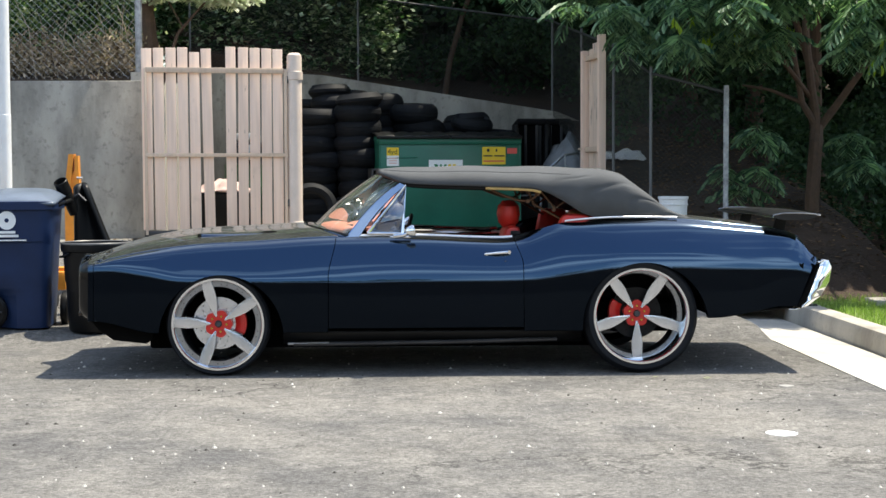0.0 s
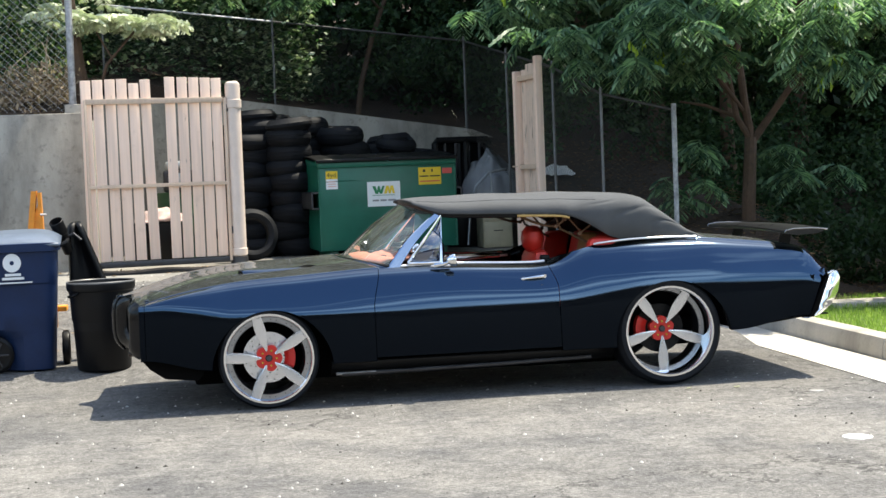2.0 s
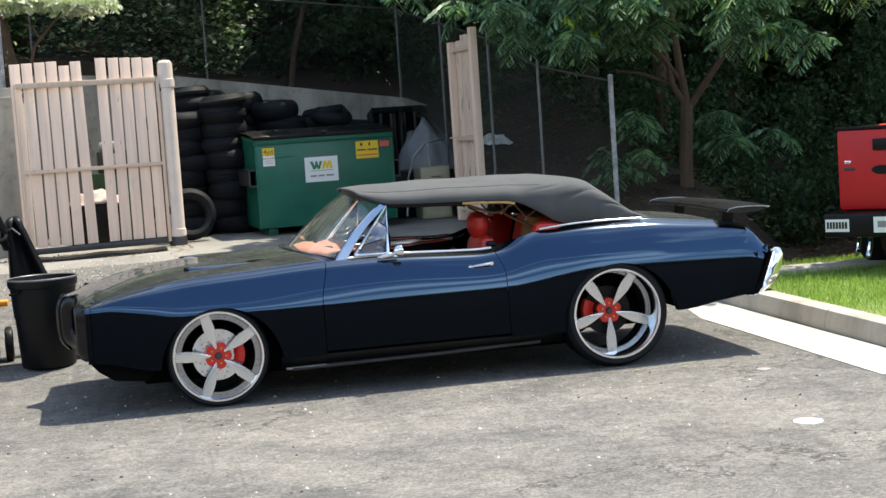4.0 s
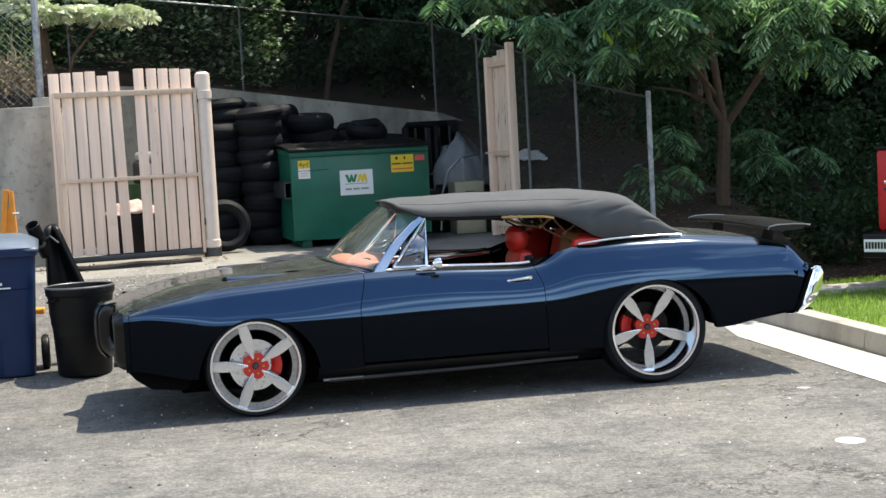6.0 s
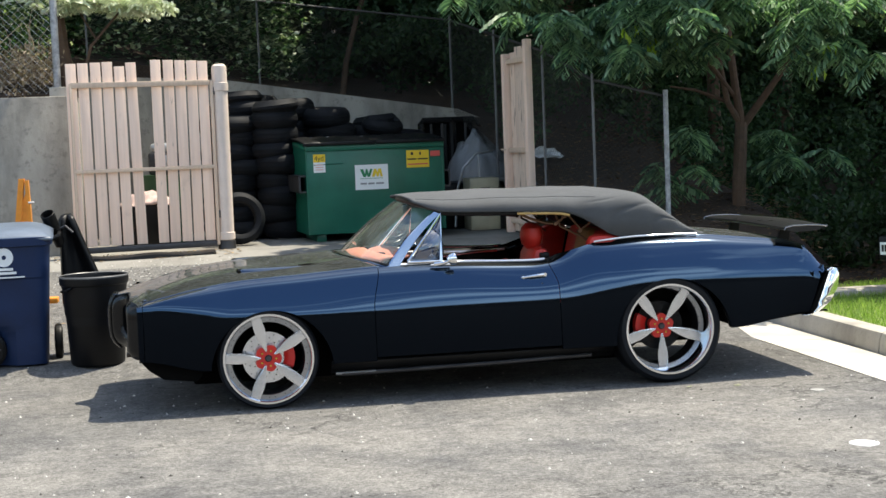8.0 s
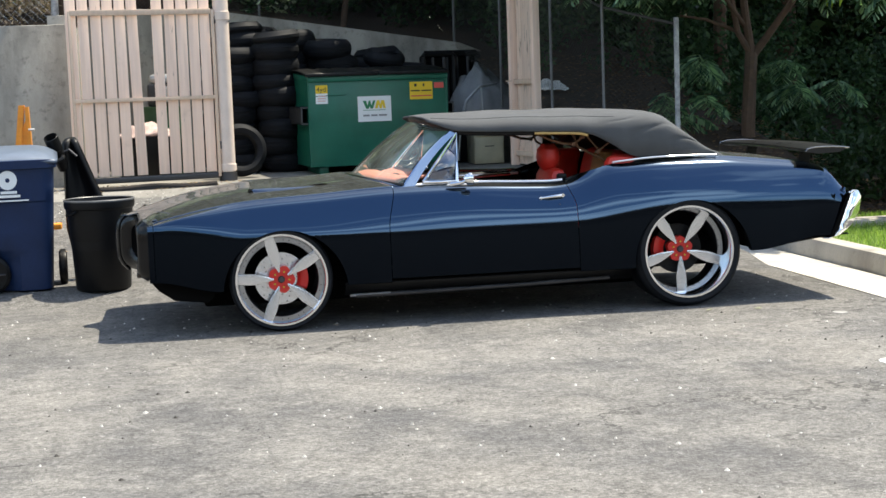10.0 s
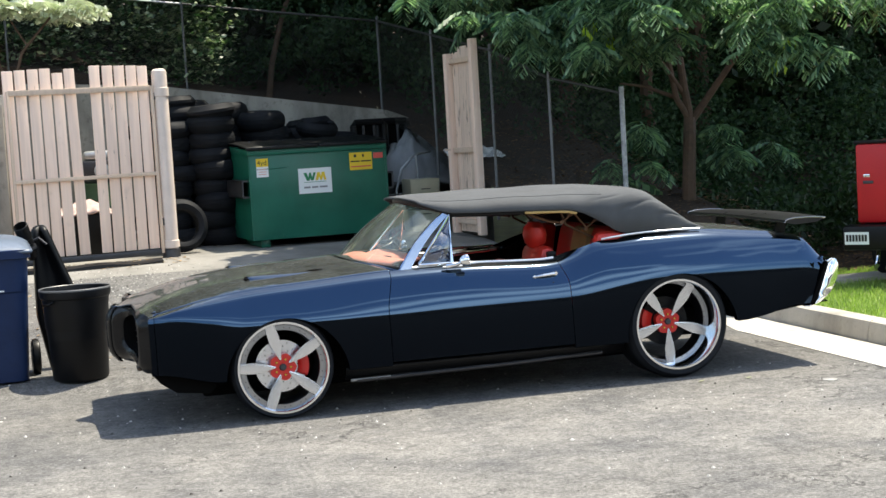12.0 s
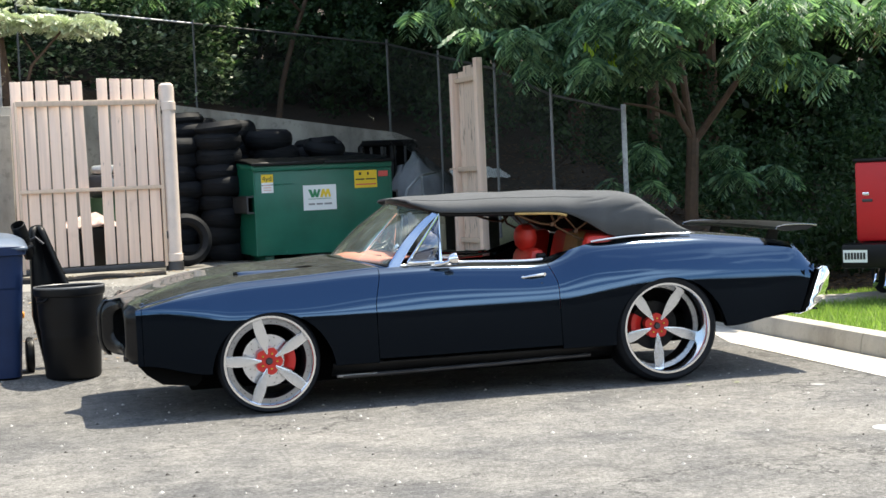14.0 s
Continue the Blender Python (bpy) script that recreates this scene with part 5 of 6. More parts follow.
for at in ((-0.235, -0.30, 0.155), (0.31, 0.16, 0.14)):
    wh = part("wheel", Geo().lathe([(0.0, 0.0), (0.05, -0.004), (0.09, 0.006), (0.125, 0.0), (0.15, 0.012), (0.155, 0.035), (0.15, 0.06), (0.11, 0.07), (0.0, 0.07)], 30, Matrix.Translation(at) @ Matrix.Rotation(-math.pi / 2, 4, "X") if at[0] < 0 else Matrix.Translation(at) @ Matrix.Rotation(math.pi / 2, 4, "Y")), BLACK, bin_)
    if at[0] < 0:
        for k in range(6):
            a = math.pi * k / 3
            part("wheel_spoke", Geo().tube([(at[0] + 0.03 * math.cos(a), at[1] - 0.012, at[2] + 0.03 * math.sin(a)), (at[0] + 0.11 * math.cos(a), at[1] - 0.012, at[2] + 0.11 * math.sin(a))], 0.008, 6), DARKSTEEL, wh)
yb = -0.37
em = part("emblem", Geo().prism([(-0.06 + 0.075 * math.cos(a), 0.90 + 0.075 * math.sin(a)) for a in lin(0, 2 * math.pi, 29)[:-1]], "y", yb - 0.004, yb + 0.05), SIGNWHITE, bin_, "round white emblem")
part("emblem_core", Geo().prism([(-0.06 + 0.018 * math.cos(a), 0.90 + 0.018 * math.sin(a)) for a in lin(0, 2 * math.pi, 13)[:-1]], "y", yb - 0.007, yb - 0.003), BLUE, em)
for x0, x1, z in ((-0.12, 0.01, 0.795), (-0.145, 0.035, 0.765), (-0.21, 0.1, 0.735)):
    plate("printed_bar", x0, x1, z, z + (0.02 if z > 0.74 else 0.01), SIGNWHITE, bin_, yb + 0.005, 0.02)

can = thing("trash_can", "round black plastic trash can without a lid", "bin", (-1.282, 2.4, 0.065))
can.scale = (0.92, 0.92, 0.955)
can_w = Geo().lathe([(0.0, 0.0), (0.225, 0.0), (0.24, 0.02), (0.262, 0.42), (0.272, 0.45), (0.28, 0.62), (0.29, 0.69), (0.302, 0.70), (0.308, 0.73), (0.305, 0.765), (0.296, 0.77), (0.288, 0.74), (0.27, 0.5), (0.235, 0.06), (0.0, 0.05)], 48)
part("body", can_w, BLACK, can)
part("rim_edge", Geo().lathe([(0.296, 0.768), (0.304, 0.776), (0.31, 0.768), (0.308, 0.758)], 48), worn("scuffed_rim", (0.14, 0.14, 0.14), 0.4).m, can, "scuffed grey rim")
part("handle", Geo().tube([(-0.24, -0.15, 0.655), (-0.275, -0.19, 0.655), (-0.22, -0.25, 0.665), (-0.19, -0.22, 0.685)], 0.011, 8), BLACK, can)

duct = thing("exhaust_parts", "black exhaust pipe and plastic duct leaning together", "car part", (-1.61, 3.06, 0.03))
tail = Geo().lathe([(0.05, 0.0), (0.052, 0.2), (0.06, 0.21), (0.06, 0.33), (0.055, 0.335), (0.047, 0.3), (0.045, 0.0)], 24, Matrix.Translation((0.03, 0.0, 1.0)) @ Euler((radians(30), radians(-18), 0)).to_matrix().to_4x4())
part("tailpipe", tail, BLACK, duct, "open-ended black pipe")
pan = Geo().grid(lambda t, v: (0.09 + 0.22 * t + v * (0.05 + 0.15 * min(1.0, 1.7 * t)), 0.04 * math.cos(3 * v) + 0.05 * t, 1.26 - 1.2 * t - 0.05 * v * v), lin(0, 1, 16), lin(-1, 1, 9))
part("duct_panel", pan, BLACK, duct, solid=0.05)
part("bracket", Geo().tube([(0.0, -0.05, 1.12), (0.08, -0.07, 1.16), (0.14, -0.07, 1.1)], 0.012, 6), DARKSTEEL, duct)
bar = thing("plastic_bumper", "long black plastic bumper cover lying on the ground", "car part", (-1.1, 7.75, 0.5))
bar.rotation_euler = (0, 0, radians(4))
part("cover", Geo().grid(lambda x, k: (x, (-0.1, -0.16, -0.15, -0.05, 0.1)[k] + 0.06 * (x / 0.9) ** 2, (0.0, 0.03, 0.07, 0.085, 0.08)[k] + 0.012 * math.sin(x * 7)), lin(-0.75, 0.95, 30), range(5)), BLACK, bar, solid=0.012)

hoist = thing("engine_hoist", "orange steel engine hoist standing by the wall", "hoist", (-2.12, 5.65, 0.30))
hoist.scale = (1, 1, 0.85)
part("mast", Geo().prism([(-0.085, 0.0), (0.06, 0.0), (0.055, 1.40), (-0.085, 1.0)], "y", -0.04, 0.04), ORANGE, hoist)
part("mast_lip", Geo().prism([(-0.09, 0.98), (-0.03, 0.98), (0.02, 1.49), (-0.035, 1.49)], "y", -0.06, 0.06), ORANGE, hoist)
part("mast_plate", Geo().prism([(0.03, 0.9), (0.075, 0.9), (0.06, 1.47), (0.025, 1.47)], "y", -0.055, 0.055), ORANGE, hoist)
for z in (0.95, 1.2):
    part("pin", Geo().tube([(0.05, -0.07, z), (0.11, -0.07, z)], 0.015, 8), GALV, hoist)
part("leg", Geo().box(0.1, 0.45, -2.1, -1.95, 0.2, 0.26, 0.01), ORANGE, hoist)
part("leg_bracket", Geo().box(0.2, 0.36, -2.15, -2.0, 0.02, 0.22, 0.02), ORANGE, hoist)
part("leg", Geo().box(0.02, 0.12, -2.0, 0.1, 0.06, 0.14, 0.01), ORANGE, hoist)
part("caster", Geo().lathe([(0.0, 0.0), (0.07, 0.0), (0.075, 0.02), (0.07, 0.045), (0.0, 0.045)], 20, Matrix.Translation((0.22, -2.07, -0.09)) @ Matrix.Rotation(math.pi / 2, 4, "Y")), BLACK, hoist)

pole = thing("pole", "white painted steel pole", "pole", (-2.66, 5.0, 0.05))
part("shaft", Geo().lathe([(0.068, 0.0), (0.068, 1.9), (0.064, 1.905), (0.064, 6.0), (0.0, 6.0)], 20), WHITE, pole)
bol = thing("bollard", "pale yellow steel bollard", "bollard", (-2.72, 4.55, 0.04))
part("shaft", Geo().lathe([(0.07, 0.0), (0.07, 1.33), (0.055, 1.375), (0.0, 1.39)], 20), worn("faded_yellow", (0.75, 0.62, 0.3), 0.6).m, bol)

# ---- red pickup ----
truck = thing("pickup_truck", "red pickup truck with a black step bumper", "truck", (6.2, 3.15, 0.17))
truck.rotation_euler = (0, 0, radians(-47))
part("bed_side", Geo().box(0.0, 0.08, 0.06, 2.0, 0.5, 1.36, 0.03), TRUCKRED, truck)
part("bed_side", Geo().box(1.72, 1.80, 0.06, 2.0, 0.5, 1.36, 0.03), TRUCKRED, truck)
tg = part("tailgate", Geo().box(0.0, 1.80, -0.02, 0.05, 0.57, 1.345, 0.03), TRUCKRED, truck)
part("tailgate_cap", Geo().box(-0.01, 1.81, -0.03, 0.06, 1.345, 1.375, 0.008), BLACK, tg)
part("tailgate_handle", Geo().box(0.36, 0.62, -0.045, -0.015, 1.14, 1.25, 0.01), BLACK, tg)
part("badge", Geo().prism([(0.44 + 0.1 * math.cos(a), 0.955 + 0.042 * math.sin(a)) for a in lin(0, 2 * math.pi, 25)[:-1]], "y", -0.035, -0.015), BLACK, tg)
part("badge", Geo().box(0.075, 0.14, -0.03, -0.018, 1.02, 1.05, 0.004), CHROME, tg)
part("badge", Geo().box(0.07, 0.17, -0.03, -0.018, 0.955, 0.985, 0.004), DARKSTEEL, tg)
bp = part("rear_bumper", Geo().box(-0.1, 1.9, -0.2, 0.06, 0.32, 0.56, 0.03), BLACK, truck, "black step bumper")
stk = plate("sticker", -0.075, 0.16, 0.38, 0.50, SIGNWHITE, bp, -0.202, 0.004, "white bumper sticker with dark printing")
for k in range(7):
    plate("printed_bar", -0.06 + 0.03 * k, -0.038 + 0.03 * k, 0.41, 0.475, INKBLACK, stk, -0.207, 0.002)
pl = plate("plate", 0.40, 0.70, 0.37, 0.52, SIGNWHITE, bp, -0.202, 0.004)
plate("plate_bar", 0.44, 0.66, 0.42, 0.48, INKGREY, pl, -0.207, 0.002)
part("tow_hook", Geo().tube([(0.22, -0.1, 0.32), (0.22, -0.15, 0.22), (0.22, -0.2, 0.16), (0.25, -0.22, 0.2)], 0.02, 8), CHROME, truck)
part("tow_hook", Geo().tube([(0.33, -0.1, 0.32), (0.33, -0.15, 0.2), (0.33, -0.2, 0.14)], 0.025, 8), CHROME, truck)
part("bed_floor", Geo().box(0.05, 1.75, 0.05, 2.0, 0.5, 0.6), BLACK, truck)
cabt = part("cab", Geo().prism([(2.0, 0.5), (2.0, 1.3), (2.15, 1.62), (3.3, 1.64), (3.8, 1.35), (5.1, 1.2), (5.2, 0.6), (5.1, 0.5)], "x", 0.05, 1.75), TRUCKRED, truck)
part("rear_window", Geo().box(0.25, 1.55, 2.06, 2.08, 1.35, 1.7), VOID, cabt)
for x in (0.0, 1.58):
    for y in (0.75, 4.2):
        w = part("wheel", Geo().lathe([(0.0, 0.04), (0.2, 0.03), (0.22, 0.0), (0.36, 0.0), (0.38, 0.04), (0.38, 0.2), (0.36, 0.24), (0.0, 0.24)], 30, Matrix.Translation((x, y, 0.37)) @ Matrix.Rotation(math.pi / 2, 4, "Y")), RUBBER, truck)

# ---- chain-link fences ----
def fence(name, label, posts, gap=0.058, wire=0.0014, mat=None):
    """posts: (x, y, z at the foot, z at the top, radius)."""
    f = thing(name, label, "fence", (posts[0][0], posts[0][1], 0))
    o = Vector(f.location)
    for x, y, z0, z1, r in posts:
        p = Vector((x, y, 0)) - o
        part("post", Geo().lathe([(r, z0 - 0.2), (r, z1), (r * 0.9, z1 + 0.02), (0.0, z1 + r * 0.6)], 14, Matrix.Translation(p)), WEATHERPOST if r > 0.025 else POSTGREY, f)
    for a, b in zip(posts, posts[1:]):
        pa, pb = Vector((a[0], a[1], a[3] - 0.05)) - o, Vector((b[0], b[1], b[3] - 0.05)) - o
        # sun painted in by brighter metal on the first span, shade by darker on the rest
        part("top_rail", Geo().tube([pa, pb], 0.015, 8), GALV if a is posts[0] else WIRE, f)
        net, L, H = Geo(), (Vector(b[:2]) - Vector(a[:2])).length, (a[3] - a[2] + b[3] - b[2]) / 2
        n = int((L + H) / gap)
        for s in (1, -1):
            for k in range(n + 1):
                u0 = -H + k * gap
                h0, h1 = max(0.0, -u0 / H), min(1.0, (L - u0) / H)
                if h1 - h0 < 0.02:
                    continue
                ends = []
                for h in (h0, h1):
                    u = (u0 + h * H) / L
                    q = u if s > 0 else 1 - u
                    zb, zt = a[2] + (b[2] - a[2]) * q, a[3] - 0.05 + (b[3] - a[3]) * q
                    ends.append((a[0] + (b[0] - a[0]) * q - o.x, a[1] + (b[1] - a[1]) * q - o.y + 0.003 * s, zb + (zt - zb) * h))
                net.tube(ends, wire, 3, caps=False)
        part("mesh", net, mat or WIRE, f, "galvanised diamond mesh", smooth=0, kind="stuff")
    return f


fence("chain_link_fence", "galvanised chain-link fence on the retaining wall", [(-1.75, 12.3, 2.9, 4.29, 0.017), (0.72, 12.2, 2.66, 3.98, 0.017), (3.58, 12.15, 2.2, 3.62, 0.02), (3.66, 9.4, 1.5, 3.2, 0.017), (3.72, 7.0, 1.0, 2.84, 0.016), (3.87, 5.4, 0.7, 2.43, 0.016), (4.6, 5.15, 0.6, 2.22, 0.028)])
fence("chain_link_fence", "chain-link fence above the wall with a tall end post", [(-1.95, 8.9, 2.4, 4.6, 0.045), (-4.6, 8.95, 2.4, 4.6, 0.03), (-7.4, 9.0, 2.4, 4.6, 0.03)], 0.095, 0.0017, GALV)


# ---- plants ----
def quads(name, v, mat, parent=None, label="", kind=""):
    """One mesh from an array of four-cornered leaves."""
    n = len(v) // 4
    me = bpy.data.meshes.new(name)
    me.vertices.add(4 * n)
    me.vertices.foreach_set("co", np.ascontiguousarray(v, dtype=np.float32).ravel())
    me.loops.add(4 * n)
    me.loops.foreach_set("vertex_index", np.arange(4 * n, dtype=np.int32))
    me.polygons.add(n)
    me.polygons.foreach_set("loop_start", np.arange(0, 4 * n, 4, dtype=np.int32))
    me.update(calc_edges=True)
    me.materials.append(mat)
    ob = new(name, me)
    if parent is not None:
        ob.parent = parent
    return tagged(ob, label, "", "", kind)


def leaf_quads(rng, c, size, up=0.6, slim=0.5):
    """Leaves of about that length round the points c, facing mostly upwards."""
    n = len(c)
    nrm = rng.normal(size=(n, 3)) * (1 - up) + np.array((0, 0, up))
    nrm /= np.linalg.norm(nrm, axis=1, keepdims=True) + 1e-9
    d = rng.normal(size=(n, 3))
    d -= (d * nrm).sum(1, keepdims=True) * nrm
    d /= np.linalg.norm(d, axis=1, keepdims=True) + 1e-9
    s = np.cross(nrm, d)
    ln = (size * rng.uniform(0.6, 1.25, n))[:, None]
    out = np.stack([c - d * ln * 0.5, c + s * ln * slim * 0.5 - nrm * ln * 0.06, c + d * ln * 0.5 - nrm * ln * 0.1, c - s * ln * slim * 0.5 - nrm * ln * 0.06], 1)
    return out.reshape(-1, 3)


def clumps(rng, centres, radius, per):
    """Points in loose clumps, thicker towards each clump's skin."""
    k = len(centres)
    p = rng.normal(size=(k, per, 3))
    p /= np.linalg.norm(p, axis=2, keepdims=True) + 1e-9
    r = rng.uniform(0.35, 1.0, (k, per, 1)) ** 0.6
    rad = np.broadcast_to(np.asarray(radius, float).reshape(-1, 1, 1), (k, 1, 1))
    return (np.asarray(centres)[:, None] + p * r * rad * np.array((1.0, 1.0, 0.75))).reshape(-1, 3)


def fronds(rng, roots, heads, length, pairs=9):
    """Feathery compound leaves: rows of narrow leaflets that droop from a bent stalk."""
    out = []
    for o, h, L in zip(roots, heads, length):
        h = h / (np.linalg.norm(h) + 1e-9)
        side = np.cross(h, (0, 0, 1.0))
        side /= np.linalg.norm(side) + 1e-9
        for k in range(pairs):
            t = (k + 0.7) / pairs
            p = o + h * L * t + np.array((0, 0, -0.35 * L * t * t))
            w = L * 0.46 * math.sin(math.pi * (0.24 + 0.66 * t)) + 0.02
            ahead = h * 0.55 + np.array((0, 0, -0.55 * t))
            for s in (1, -1):
                d = side * s + ahead + rng.normal(size=3) * 0.07
                d /= np.linalg.norm(d)
                e = p + d * w + np.array((0, 0, -0.25 * w))
                m = p + d * w * 0.55
                c = (h * 0.9 + rng.normal(size=3) * 0.1) * L * 0.085
                out += [p + c * 0.8, m + c, e + c * 0.45, e - c * 0.45] if k % 2 else [p - c * 0.6, e - c * 0.5, e + c * 0.4, m + c]
    return np.array(out)


def trunk_geo(paths):
    g = Geo()
    for pts, r0, r1 in paths:
        n = len(pts)
        g.tube(pts, [r0 + (r1 - r0) * i / (n - 1) for i in range(n)], 9)
    return g


rng = np.random.default_rng(11)

# feathery tree beside the fence
tree = thing("mimosa_tree", "feathery mimosa tree with a forked grey-brown trunk", "tree", (5.76, 6.1, 0.75))
limbs = [
    ([(0, 0, -0.2), (0.0, 0, 0.3), (0.03, 0.0, 0.8), (0.05, 0, 1.12)], 0.085, 0.07),
    ([(0.05, 0, 1.1), (-0.02, -0.02, 1.5), (-0.10, -0.05, 2.1), (-0.12, -0.1, 2.7), (-0.2, -0.2, 3.5), (-0.1, -0.3, 4.4)], 0.052, 0.02),
    ([(0.04, 0, 1.1), (-0.13, -0.05, 1.35), (-0.25, -0.1, 1.9), (-0.5, -0.3, 2.5), (-0.9, -0.6, 3.0), (-1.5, -0.9, 3.4)], 0.04, 0.014),
    ([(0.07, 0, 1.08), (0.25, -0.1, 1.35), (0.45, -0.3, 1.7), (0.62, -0.6, 2.05), (0.8, -1.2, 2.35), (0.8, -1.9, 2.5)], 0.048, 0.014),
    ([(-0.02, 0, 1.4), (-0.5, -0.3, 1.9), (-1.0, -0.8, 2.1), (-1.6, -1.3, 2.2)], 0.03, 0.01),
    ([(-0.1, 0, 2.2), (0.3, -0.6, 2.7), (0.7, -1.4, 2.75), (1.3, -2.2, 2.6)], 0.028, 0.01),
    ([(-0.1, 0, 1.35), (-0.45, 0.1, 1.5), (-0.75, 0.1, 1.55)], 0.025, 0.01),
]
part("trunk", trunk_geo(limbs), BARK, tree)
spots = [  # centre, spread, fronds
    ((6.1, 3.75, 3.1), (0.55, 0.35, 0.16), 105), ((7.0, 3.6, 3.1), (0.5, 0.35, 0.16), 80), ((5.65, 3.8, 2.85), (0.3, 0.3, 0.16), 56), ((5.75, 3.7, 2.55), (0.24, 0.25, 0.16), 49),
    ((4.5, 4.9, 2.82), (0.55, 0.4, 0.16), 170), ((3.75, 5.4, 3.05), (0.45, 0.4, 0.18), 110), ((3.2, 6.4, 3.55), (0.5, 0.5, 0.18), 90),
    ((4.9, 4.7, 3.2), (0.7, 0.6, 0.18), 160), ((5.3, 5.4, 3.7), (0.9, 0.8, 0.2), 140), ((7.1, 6.5, 3.95), (1.0, 0.7, 0.22), 80), ((4.2, 6.2, 3.9), (1.1, 1.0, 0.22), 90),
    ((4.95, 5.8, 1.35), (0.2, 0.25, 0.12), 22), ((5.15, 5.95, 1.85), (0.25, 0.25, 0.1), 18), ((6.35, 6.15, 1.55), (0.32, 0.3, 0.14), 30),
]
def rosettes(spots, low=-0.9, high=0.1, sizes=(0.2, 0.35)):
    """Rosettes of fronds at the twig ends, with gaps between them; spots: centre, spread, fronds."""
    roots, heads, lens = [], [], []
    for c, sp, n in spots:
        for _ in range(max(2, n // 7)):
            hub = np.array(c) + rng.normal(size=3) * np.array(sp) * 0.62
            turn0 = rng.uniform(0, 2 * math.pi)
            for k in range(8):
                a = turn0 + 2 * math.pi * k / 8 + rng.uniform(-0.25, 0.25)
                roots.append(hub + rng.normal(size=3) * 0.025)
                heads.append(np.array((math.cos(a), math.sin(a) - 0.2, rng.uniform(low, high))))
                lens.append(rng.uniform(*sizes))
    return fronds(rng, roots, heads, lens)


quads("crown", np.concatenate([rosettes(spots[:4], -1.1, 0.1), rosettes(spots[4:])]) - np.array((5.76, 6.1, 0.75)), MIMOSA, tree, "drooping feathery fronds")
POD = leafy("pale_seed_pod", (0.2, 0.32, 0.03), (0.42, 0.52, 0.06), 0.6)
pods = []
for c, sp, n in spots[:5] + spots[6:9]:
    for _ in range(max(2, n // 26)):
        p = np.array(c) + rng.normal(size=3) * np.array(sp) * 0.5 + np.array((0, -0.25, -0.05))
        for _ in range(5):
            q = p + rng.normal(size=3) * 0.03
            w = rng.normal(size=3) * 0.012
            e = q + np.array((rng.normal() * 0.02, rng.normal() * 0.02, -0.11))
            side = np.array((0.014, 0.004, 0))
            pods += [q, (q + e) / 2 + side + w, e, (q + e) / 2 - side + w]
quads("seed_pod", np.array(pods) - np.array((5.76, 6.1, 0.75)), POD, tree, "pale yellow-green seed pods", "stuff")

# unseen foliage added above the view to shade the fence and the fork
shade = rng.uniform(0, 1, (150, 3)) * np.array((7.6, 7.1, 0.9)) + np.array((2.8, 4.0, 4.7))
shade = shade[((shade[:, 0] < 5.6) | (shade[:, 1] > 5.6)) & ((shade[:, 0] > 3.9) | (shade[:, 1] > 7.0))]
quads("high_foliage", leaf_quads(rng, clumps(rng, shade, 0.8, 260), 0.26, 0.75, 0.65) - np.array((5.76, 6.1, 0.75)), WOODS, tree)

# slender mimosa on the bank, whose twigs hang over the fence
slim = thing("mimosa_tree", "slender mimosa leaning over the chain-link fence", "tree", (2.0, 13.0, 2.55))
part("trunk", trunk_geo([
    ([(0, 0, -0.2), (0.1, 0.0, 0.5), (0.3, 0.0, 1.2), (0.75, -0.05, 2.4), (0.9, -0.1, 3.4)], 0.05, 0.025),
    ([(0.45, 0.0, 1.6), (0.0, -0.5, 2.0), (-0.6, -1.0, 2.2), (-1.3, -1.5, 2.15)], 0.022, 0.008),
    ([(0.6, 0.0, 2.0), (0.3, -0.8, 2.3), (-0.3, -1.5, 2.3), (-0.9, -1.9, 2.1)], 0.02, 0.008),
]), BARK, slim)
quads("crown", rosettes([((0.55, 11.2, 4.45), (0.4, 0.3, 0.12), 56), ((1.25, 11.2, 4.4), (0.4, 0.3, 0.14), 56), ((0.9, 11.1, 4.15), (0.25, 0.3, 0.1), 30), ((0.1, 11.4, 4.75), (0.4, 0.3, 0.12), 40)]) - np.array((2.0, 13.0, 2.55)), MIMOSA, slim)

# sapling behind the gate, sunlight painted into its pale frond colour
sap = thing("mimosa_sapling", "young mimosa behind the gate with sunlight painted into its pale fronds", "tree", (-1.75, 9.5, 2.6))
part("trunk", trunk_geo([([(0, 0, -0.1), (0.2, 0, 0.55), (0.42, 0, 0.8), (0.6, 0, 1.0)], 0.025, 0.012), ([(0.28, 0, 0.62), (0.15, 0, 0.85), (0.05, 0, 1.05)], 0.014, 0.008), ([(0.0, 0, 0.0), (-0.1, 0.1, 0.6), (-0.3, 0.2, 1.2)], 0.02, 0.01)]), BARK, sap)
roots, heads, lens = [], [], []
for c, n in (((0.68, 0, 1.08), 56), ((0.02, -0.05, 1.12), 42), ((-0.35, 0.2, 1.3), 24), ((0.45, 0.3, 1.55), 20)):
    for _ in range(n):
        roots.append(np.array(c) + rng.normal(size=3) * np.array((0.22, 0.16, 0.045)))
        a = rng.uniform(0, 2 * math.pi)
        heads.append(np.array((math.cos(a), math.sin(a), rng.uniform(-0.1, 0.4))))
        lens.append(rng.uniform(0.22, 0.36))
quads("crown", fronds(rng, roots, heads, lens), leafy("sun_painted_mimosa_leaf", (0.42, 0.48, 0.33), (0.72, 0.76, 0.6), 0.15), sap)

